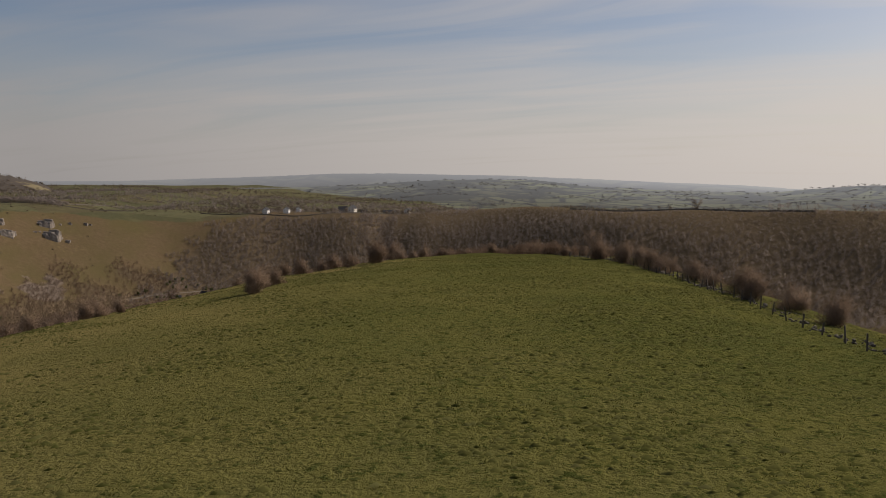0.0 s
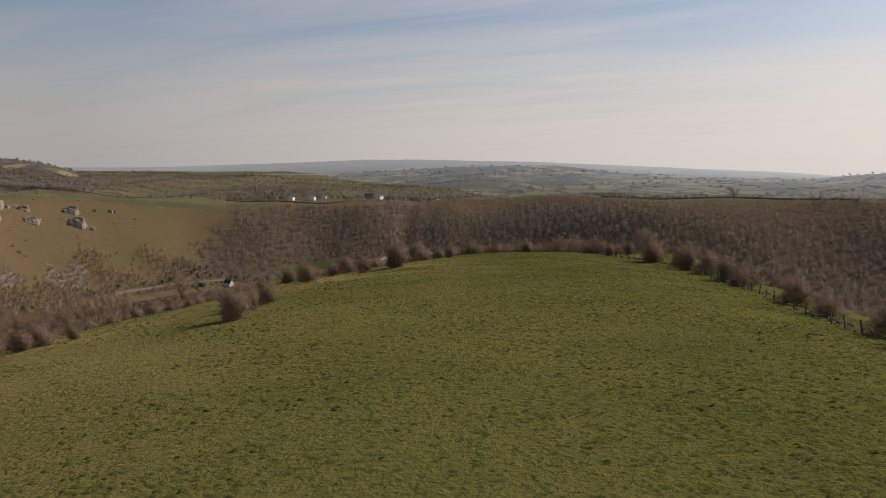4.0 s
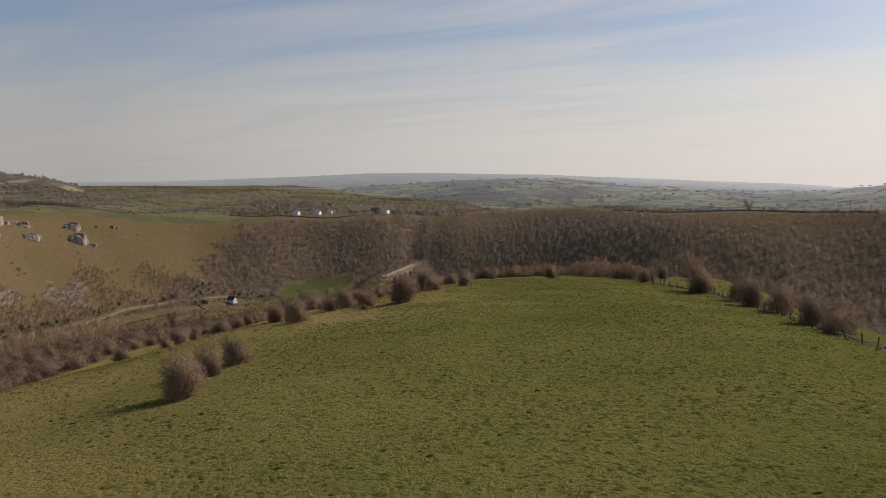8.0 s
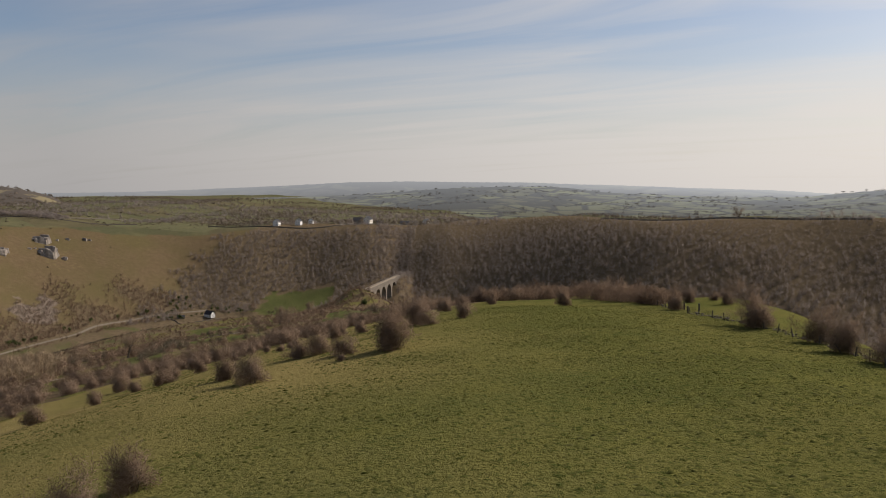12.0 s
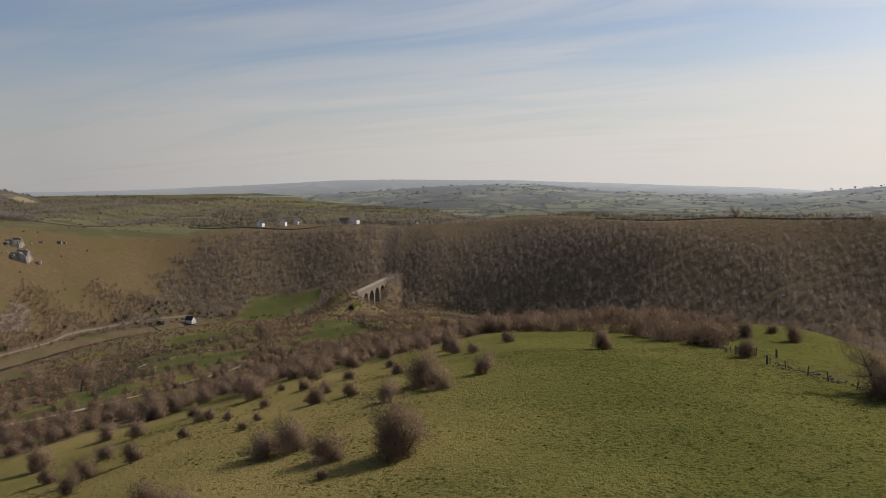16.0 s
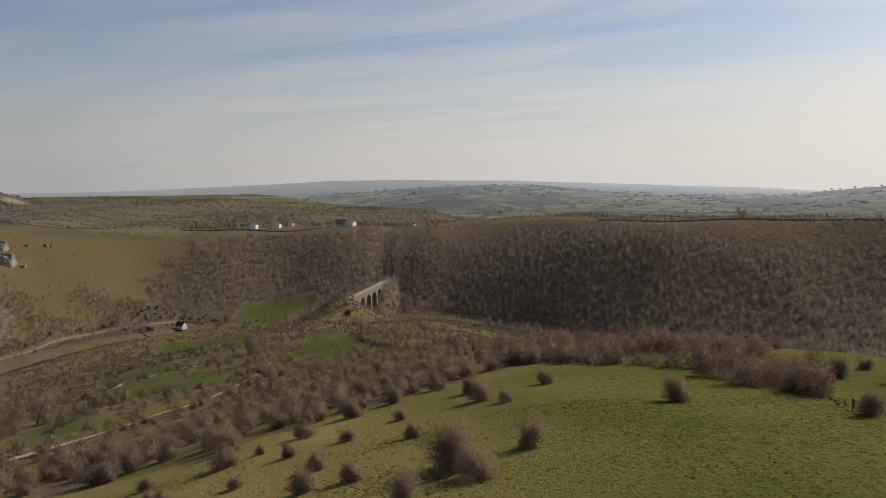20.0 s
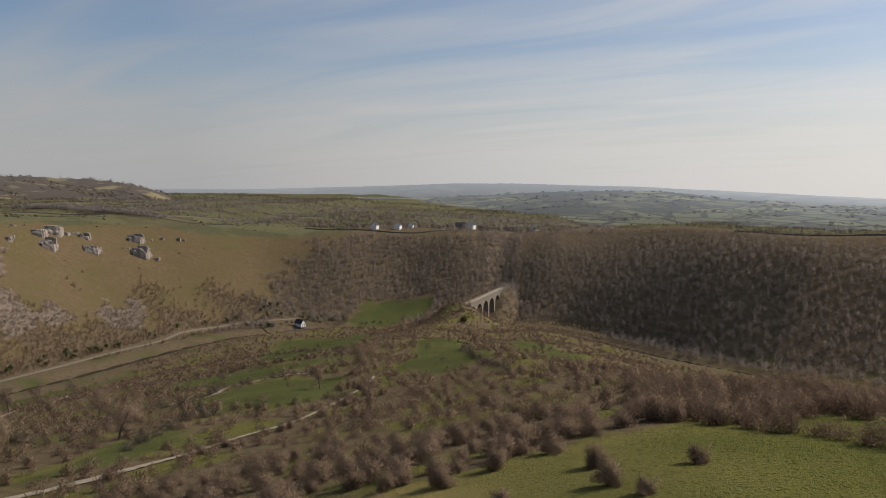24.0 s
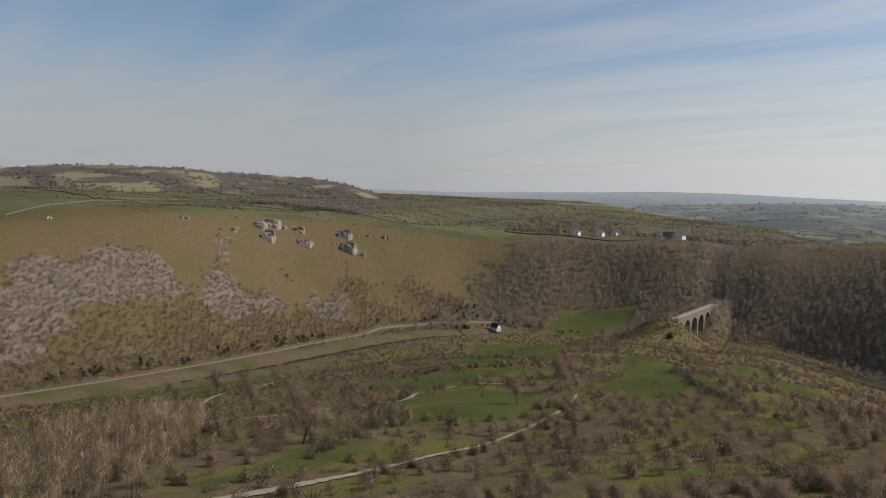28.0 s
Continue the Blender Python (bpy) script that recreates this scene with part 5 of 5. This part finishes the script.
# ---- houses ----
def house(x, y, turn, long, deep, eaves, ridge_up, wall, label, windows=3, storeys=2, chimneys=1, wing=0.0):
    ob = tagged(new("house"), label, "house", "village houses")
    ob.matrix_basis = pose(x, y, float(land(x, y)) - 0.4, 0, 0, turn)
    a, b = long / 2, deep / 2
    bm = bmesh.new()
    v = [bm.verts.new(p) for p in ((-a, -b, 0), (a, -b, 0), (a, b, 0), (-a, b, 0), (-a, -b, eaves), (a, -b, eaves), (a, b, eaves), (-a, b, eaves), (-a, 0, eaves + ridge_up), (a, 0, eaves + ridge_up))]
    for f in ((3, 2, 1, 0), (0, 1, 5, 4), (1, 2, 6, 9, 5), (2, 3, 7, 6), (3, 0, 4, 8, 7), (4, 5, 9, 8), (6, 7, 8, 9)):
        bm.faces.new([v[i] for i in f])
    part("wall", bm, wall, ob)
    for side in (-1, 1):
        bm = bmesh.new()
        o, lift = 0.4, 0.06
        s = ridge_up / b
        pts = [(-a - o, side * (b + o), eaves - o * s + lift), (a + o, side * (b + o), eaves - o * s + lift), (a + o, 0, eaves + ridge_up + lift), (-a - o, 0, eaves + ridge_up + lift)]
        lo = [bm.verts.new(p) for p in pts]
        hi = [bm.verts.new((p[0], p[1], p[2] + 0.22)) for p in pts]
        bm.faces.new(lo)
        bm.faces.new(hi)
        for k in range(4):
            bm.faces.new((lo[k], lo[(k + 1) % 4], hi[(k + 1) % 4], hi[k]))
        bmesh.ops.recalc_face_normals(bm, faces=bm.faces)
        part("roof", bm, SLATE, ob)
    for k in range(chimneys):
        bm = bmesh.new()
        cx = (-a + 0.7) if k == 0 else a - 0.7
        box(bm, cx - 0.5, cx + 0.5, -0.4, 0.4, eaves + ridge_up - 0.7, eaves + ridge_up + 1.3)
        box(bm, cx - 0.58, cx + 0.58, -0.48, 0.48, eaves + ridge_up + 1.3, eaves + ridge_up + 1.45)
        part("chimney", bm, HOUSE_STONE, ob)

    def opening(name, cx, cz, w, h, face):
        """A glazed opening on a long face (front, back) or a gable."""
        bm, fr = bmesh.new(), bmesh.new()
        for m, g, d0, d1 in ((bm, 0.0, -0.02, 0.03), (fr, 0.09, -0.02, 0.06)):
            if face in ("front", "back"):
                sgn = -1 if face == "front" else 1
                ys = sorted((sgn * (b + d0), sgn * (b + d1)))
                if g:
                    for x0, x1, z0, z1 in ((-w / 2 - g, -w / 2, -h / 2, h / 2), (w / 2, w / 2 + g, -h / 2, h / 2), (-w / 2 - g, w / 2 + g, -h / 2 - g, -h / 2), (-w / 2 - g, w / 2 + g, h / 2, h / 2 + g)):
                        box(m, cx + x0, cx + x1, *ys, cz + z0, cz + z1)
                else:
                    box(m, cx - w / 2, cx + w / 2, *ys, cz - h / 2, cz + h / 2)
            else:
                sgn = -1 if face == "west" else 1
                xs = sorted((sgn * (a + d0), sgn * (a + d1)))
                if g:
                    for y0, y1, z0, z1 in ((-w / 2 - g, -w / 2, -h / 2, h / 2), (w / 2, w / 2 + g, -h / 2, h / 2), (-w / 2 - g, w / 2 + g, -h / 2 - g, -h / 2), (-w / 2 - g, w / 2 + g, h / 2, h / 2 + g)):
                        box(m, *xs, cx + y0, cx + y1, cz + z0, cz + z1)
                else:
                    box(m, *xs, cx - w / 2, cx + w / 2, cz - h / 2, cz + h / 2)
        pane = part(name, bm, DARK_GLASS, ob)
        part("frame", fr, RENDERED, pane)

    rise = (eaves - 0.6) / storeys
    for face in ("front", "back"):
        for k in range(windows):
            cx = -a + (k + 0.5) * long / windows
            for st in range(storeys):
                if face == "front" and st == 0 and k == windows // 2:
                    opening("door", cx, 0.4 + 1.05, 1.0, 2.1, face)
                else:
                    opening("window", cx, 0.5 + st * rise + rise * 0.55, 1.1, 1.3, face)
    for face in ("west", "east"):
        for cx in (-deep * 0.22, deep * 0.22):
            for st in range(storeys):
                opening("window", cx, 0.5 + st * rise + rise * 0.55, 1.0, 1.3, face)
    return ob


house(-309, 1341, 80, 11, 9, 7.0, 4.0, RENDERED, "white rendered gabled house among bare trees")
house(-275, 1352, 84, 11, 9, 7.2, 4.0, RENDERED, "tall white rendered house with slate roof")
house(-262, 1392, 84, 9, 8, 6.0, 3.4, RENDERED, "small white house behind its neighbours", 2)
house(-163, 1382, 75, 15, 12, 9.0, 5.5, CREAM, "large cream gabled inn with slate roof", 4, 3, 2)
house(-181, 1390, 8, 16, 9, 7.5, 4.6, HOUSE_STONE, "dark stone house beside the inn", 4, 2, 2)
house(-143, 1392, 10, 12, 7, 4.0, 3.2, HOUSE_STONE, "low stone outbuilding near the inn", 3, 1)
house(-104, 1440, 12, 18, 8, 4.5, 3.0, HOUSE_STONE, "long low stone house at the village edge", 4, 1)
house(-66, 1440, 70, 12, 9, 6.0, 3.6, CREAM, "cream cottage at the end of the village", 3)
# small house blocks stand in for white vans and caravans past the village
for x, y, turn in ((-103, 1494, 8), (-93, 1502, 20), (-74, 1516, 4), (-50, 1540, 12)):
    house(x, y, turn, 8, 4, 3.2, 0.9, RENDERED, "low white block standing in for a caravan at the village edge", 2, 1, 0)
house(-335, 1068, -32, 13, 7, 4.6, 4.2, RENDERED, "white gabled riverside cottage with dark slate roof", 3, 2)
house(-367, 1052, 20, 9, 5, 2.8, 2.0, HOUSE_STONE, "low stone barn beside the riverside cottage", 2, 1, 0)


def parked_car(x, y, turn, paint, label):
    ob = tagged(new("parked_car"), label, "car", "parked cars")
    ob.matrix_basis = pose(x, y, float(land(x, y)), 0, 0, turn)
    bm = bmesh.new()
    rows = []
    for px, low, top, half in ((-2.1, 0.35, 0.85, 0.78), (-1.9, 0.28, 0.95, 0.86), (0.9, 0.28, 0.95, 0.88), (1.9, 0.28, 0.80, 0.84), (2.15, 0.38, 0.66, 0.76)):
        rows.append([bm.verts.new(p) for p in ((px, -half, low), (px, half, low), (px, half, top), (px, -half, top))])
    for a, b in zip(rows[:-1], rows[1:]):
        for k in range(4):
            bm.faces.new((a[k], b[k], b[(k + 1) % 4], a[(k + 1) % 4]))
    bm.faces.new(rows[0])
    bm.faces.new(rows[-1][::-1])
    bmesh.ops.recalc_face_normals(bm, faces=bm.faces)
    part("body", bm, paint, ob)
    bm = bmesh.new()
    lo = [bm.verts.new(p) for p in ((-1.8, -0.8, 0.95), (0.95, -0.8, 0.95), (0.95, 0.8, 0.95), (-1.8, 0.8, 0.95))]
    hi = [bm.verts.new(p) for p in ((-1.4, -0.62, 1.42), (0.25, -0.62, 1.42), (0.25, 0.62, 1.42), (-1.4, 0.62, 1.42))]
    for k in range(4):
        bm.faces.new((lo[k], lo[(k + 1) % 4], hi[(k + 1) % 4], hi[k]))
    part("windows", bm, DARK_GLASS, ob)
    bm = bmesh.new()
    box(bm, -1.45, 0.3, -0.66, 0.66, 1.42, 1.48)
    part("car_roof", bm, paint, ob)
    for px in (-1.3, 1.35):
        for py in (-0.82, 0.82):
            bm = bmesh.new()
            bmesh.ops.create_cone(bm, cap_ends=True, segments=14, radius1=0.32, radius2=0.32, depth=0.2, matrix=pose(px, py, 0.32, 90))
            wheel = part("wheel", bm, TYRE, ob)
            bm = bmesh.new()
            bmesh.ops.create_cone(bm, cap_ends=True, segments=10, radius1=0.18, radius2=0.15, depth=0.03, matrix=pose(px, py + (0.11 if py > 0 else -0.11), 0.32, 90))
            part("rim", bm, GREY_PAINT, wheel)


for k, (x, y) in enumerate(((-205, 1362), (-199, 1364), (-193, 1366), (-186, 1366), (-120, 1410), (-113, 1412), (-108, 1415), (-84, 1425))):
    parked_car(x, y, 70 + k * 9, WHITE_PAINT if k % 3 != 1 else GREY_PAINT, "white car parked by the village inn" if k % 3 != 1 else "silver car parked by the village inn")

# ---- fence, gate and tumbled wall of the pasture ----
def fence(line, gap, label, group):
    ob = tagged(new("post_and_wire_fence"), label, "fence", group)
    p = smooth_line(line, gap)
    r = random.Random(7)
    tops = []
    bm = bmesh.new()
    box(bm, -0.06, 0.06, -0.06, 0.06, -0.4, 1.28)
    box(bm, -0.045, 0.045, -0.045, 0.045, 1.28, 1.33)
    post = part("post", bm, TIMBER, ob)
    for k, (x, y) in enumerate(p):
        o = post if k == 0 else new("post", post.data)
        o.parent = ob
        z = float(land(x, y))
        o.matrix_basis = pose(x, y, z, r.uniform(-9, 9), r.uniform(-9, 9), r.uniform(0, 90)) @ Matrix.Diagonal((1, 1, r.uniform(0.85, 1.15), 1))
        tops.append(Vector((x, y, z)))
    for h in (0.35, 0.7, 1.1):
        verts, faces = [], []
        tube(verts, faces, [q + Vector((0, 0, h)) for q in tops], [0.008] * len(tops), 3)
        sheet("wire", [tuple(v) for v in verts], faces, WIRE, ob)
    return ob


fence(FENCE, 3.6, "leaning weathered post and wire fence along the pasture", "fences")
fence(FENCE_BACK, 3.2, "old post and wire fence beside the thicket", "fences")


def gate(x, y, turn):
    ob = tagged(new("field_gate"), "weathered five-barred wooden field gate standing half open", "gate")
    ob.matrix_basis = pose(x, y, float(land(x, y)), 0, 0, turn)
    for px in (-0.1, 3.2):
        bm = bmesh.new()
        box(bm, px - 0.1, px + 0.1, -0.1, 0.1, -0.4, 1.55)
        bmesh.ops.bevel(bm, geom=bm.edges[:], offset=0.02, segments=1, affect="EDGES")
        part("gate_post", bm, TIMBER, ob)
    for k in range(5):
        bm = bmesh.new()
        z = 0.2 + k * 0.24
        box(bm, 0.05, 3.05, -0.025, 0.025, z, z + 0.1)
        part("rail", bm, TIMBER, ob)
    for px in (0.1, 1.5, 2.95):
        bm = bmesh.new()
        box(bm, px - 0.05, px + 0.05, -0.07, -0.03, 0.15, 1.32)
        part("stile", bm, TIMBER, ob)
    bm = bmesh.new()
    v = [bm.verts.new(q) for q in ((0.1, 0.03, 0.2), (0.22, 0.03, 0.2), (2.95, 0.03, 1.28), (2.83, 0.03, 1.28), (0.1, 0.07, 0.2), (0.22, 0.07, 0.2), (2.95, 0.07, 1.28), (2.83, 0.07, 1.28))]
    for f in ((0, 1, 2, 3), (7, 6, 5, 4), (0, 4, 5, 1), (1, 5, 6, 2), (2, 6, 7, 3), (3, 7, 4, 0)):
        bm.faces.new([v[i] for i in f])
    part("brace", bm, TIMBER, ob)


gate(37.5, 242.4, -24)
for x, y in ((38.4, 231.8), (42.6, 238.2)):
    bm = bmesh.new()
    box(bm, -0.13, 0.13, -0.13, 0.13, -0.4, 1.5)
    bmesh.ops.bevel(bm, geom=bm.edges[:], offset=0.03, segments=1, affect="EDGES")
    o = part("gate_post", bm, TIMBER)
    o.matrix_basis = pose(x, y, float(land(x, y)), 3, -5, 20)
    tagged(o, "stout weathered gatepost at the gap in the fence", "gatepost", "gateposts")


def stone_mesh(seed):
    r = random.Random(seed)
    bm = bmesh.new()
    bmesh.ops.create_icosphere(bm, subdivisions=1, radius=0.5)
    for v in bm.verts:
        v.co = Vector((v.co.x * 1.2, v.co.y * 0.9, v.co.z * 0.7)) * r.uniform(0.8, 1.15)
    me = bpy.data.meshes.new("stone")
    bm.to_mesh(me)
    bm.free()
    me.materials.append(RUBBLE)
    return me


STONES = [stone_mesh(k) for k in range(6)]


def tumbled_wall(line, count, label, seed, offset=1.0):
    ob = tagged(new("tumbled_stone_wall"), label, "stone wall", "tumbled walls")
    p = smooth_line(line, 1.0)
    r = random.Random(seed)
    for k in range(count):
        x, y = p[int(r.random() * len(p))]
        o = new("stone", r.choice(STONES))
        o.parent = ob
        x, y, s = x + offset + r.gauss(0, 0.45), y + r.uniform(-0.5, 0.5), r.uniform(0.18, 0.5)
        o.matrix_basis = pose(x, y, float(land(x, y)) + 0.12 * s + r.choice((0, 0, 0.25)), r.uniform(-30, 30), r.uniform(-30, 30), r.uniform(0, 360)) @ Matrix.Diagonal((s, s, s, 1))


tumbled_wall(FENCE[:6], 280, "tumbled drystone wall along the field fence", 3)
tumbled_wall(FENCE[5:], 240, "remains of a drystone wall among bushes", 4)
tumbled_wall(FENCE_BACK, 60, "fallen stones under the thicket edge", 5, 0.5)


def road_barrier():
    ob = tagged(new("barrier_netting"), "bright red plastic barrier netting along the road verge", "barrier")
    p = smooth_line([(-519.5, 662), (-518, 668), (-516.5, 674)], 2.4)
    for k, (x, y) in enumerate(p):
        bm = bmesh.new()
        z = float(land(x, y)) + 0.3
        box(bm, x - 0.05, x + 0.05, y - 0.05, y + 0.05, z - 0.4, z + 1.25)
        part("stake", bm, TIMBER, ob)
        if k:
            (x0, y0), z0 = p[k - 1], float(land(*p[k - 1])) + 0.3
            bm = bmesh.new()
            for h in (0.3, 0.62, 0.94):
                v = [bm.verts.new(q) for q in ((x0, y0, z0 + h), (x, y, z + h), (x, y, z + h + 0.13), (x0, y0, z0 + h + 0.13))]
                w = [bm.verts.new(q.co + Vector((0.04, 0, 0))) for q in v]
                bm.faces.new(v)
                bm.faces.new(w[::-1])
                for i in range(4):
                    bm.faces.new((v[i], v[(i + 1) % 4], w[(i + 1) % 4], w[i]))
            part("netting", bm, RED, ob)


road_barrier()

# ---- field walls of the plateau ----
def field_wall(line, label, tall=1.3, wide=0.7):
    """A drystone wall that follows the ground."""
    p = smooth_line(line, 6)
    t = np.gradient(p, axis=0)
    t /= np.hypot(t[:, 0], t[:, 1])[:, None]
    side = np.stack([-t[:, 1], t[:, 0]], 1) * wide / 2
    r = np.random.RandomState(int(abs(line[0][0])))
    g = land(p[:, 0], p[:, 1])
    top = g + tall * (1 + 0.12 * r.uniform(-1, 1, len(p)))
    v = np.stack([np.c_[p + side, g - 0.5], np.c_[p + side * 0.6, top], np.c_[p - side * 0.6, top], np.c_[p - side, g - 0.5]], 1).reshape(-1, 3)
    i = np.arange(len(p) - 1)[:, None] * 4
    f = np.concatenate([np.concatenate([i + k, i + k + 1, i + k + 5, i + k + 4], 1) for k in range(3)])
    tagged(sheet("field_wall", v, f, RUBBLE), label, "stone wall", "field walls")


field_wall([(198, 1198), (270, 1170), (330, 1128), (392, 1102), (459, 1091), (520, 1072)], "dark drystone wall along the wooded hill's crest", 2.0, 1.2)
field_wall([(-800, 770), (-850, 850), (-905, 960), (-935, 1040), (-880, 1140), (-780, 1200), (-640, 1240), (-520, 1290)], "long drystone wall above the dry slope", 1.5, 1.0)
field_wall([(-935, 1040), (-1080, 1130), (-1250, 1250), (-1500, 1330)], "pale drystone wall across plateau fields", 1.6, 1.4)
field_wall([(-1080, 1130), (-1010, 1300), (-900, 1420), (-700, 1500)], "drystone wall dividing two green fields", 1.6, 1.4)
field_wall([(-420, 1330), (-330, 1322), (-240, 1330), (-180, 1360), (-100, 1420)], "drystone wall below the village houses", 1.6, 1.0)
field_wall([(-378, 1044), (-356, 1028), (-334, 1036), (-316, 1058)], "low garden wall in front of the cottage", 1.0, 0.6)
field_wall([(-640, 1240), (-600, 1400), (-560, 1600)], "drystone wall running up to distant farmland", 1.6, 1.2)


# ---- hummocks and grass of the pasture ----
def hummocks():
    """Hoof-trodden lumps of turf, low and uneven."""
    r = np.random.RandomState(70)
    n, k = 36000, 5
    x, y = r.uniform(-72, 44, n * 3), 10 + 240 * r.uniform(0, 1, n * 3) ** 1.25
    keep = (waves(x, y, 22, 74) + 0.012 * x + r.normal(size=n * 3) * 0.6 > 0.2) & inside(x, y, PASTURE)
    x, y = x[keep][:n], y[keep][:n]
    n = len(x)
    big = r.uniform(0, 1, n) ** 2
    wide, tall = 0.10 + 0.24 * big, 0.05 + 0.13 * big * r.uniform(0.6, 1.2, n)
    g = np.arange(k) / k * 6.283
    a = g[None] + r.uniform(0, 6.28, n)[:, None]
    rim = wide[:, None] * r.uniform(0.7, 1.3, (n, k))
    rx, ry = x[:, None] + np.cos(a) * rim * 1.25, y[:, None] + np.sin(a) * rim * 0.65
    rz = land(rx, ry) - 0.03
    sx, sy = r.normal(size=n) * 0.25 * wide, r.normal(size=n) * 0.25 * wide
    top = np.stack([x + sx, y + sy, land(x, y) + tall], 1)
    v = np.concatenate([np.stack([rx, ry, rz], 2), top[:, None]], 1).reshape(-1, 3)
    b = np.arange(n)[:, None, None] * (k + 1)
    f = (b + np.array([(i, (i + 1) % k, k) for i in range(k)])[None]).reshape(-1, 3)
    ob = sheet("turf_hummocks", v, f, TURF, floats=(("tint", np.repeat(r.uniform(0, 1, n), k + 1)),))
    tagged(ob, "trodden turf hummocks scattered over the pasture", "grass", kind="stuff")


hummocks()


def tussocks():
    r = np.random.RandomState(71)
    n, blades = 26000, 5
    y = r.uniform(14, 250, n * 2) ** 1.0
    x = r.uniform(-70, 44, n * 2)
    keep = (waves(x, y, 14, 72) + r.normal(size=n * 2) * 0.5 > -0.1) & inside(x, y, PASTURE)
    x, y = x[keep][:n], y[keep][:n]
    n = len(x)
    z = land(x, y)
    foot = np.stack([x, y, z - 0.02], 1)[:, None] + np.c_[r.normal(size=(n * blades, 2)) * 0.13, np.zeros(n * blades)].reshape(n, blades, 3)
    way = np.concatenate([r.normal(size=(n, blades, 2)) * 0.55, np.ones((n, blades, 1))], 2)
    size = r.uniform(0.05, 0.15, (n, 1, 1)) * r.uniform(0.6, 1.3, (n, blades, 1))
    side = np.concatenate([r.normal(size=(n, blades, 2)), np.zeros((n, blades, 1))], 2)
    side /= np.linalg.norm(side, axis=2, keepdims=True)
    v = np.stack([foot - side * 0.03, foot + side * 0.03, foot + way * size], 2).reshape(-1, 3)
    ob = sheet("grass_tussocks", v, np.arange(len(v)).reshape(-1, 3), GRASS_BLADE, floats=(("tint", np.repeat(r.uniform(0, 1, n), blades * 3)),))
    tagged(ob, "short grazed grass tussocks all over the pasture", "grass", kind="stuff")


tussocks()
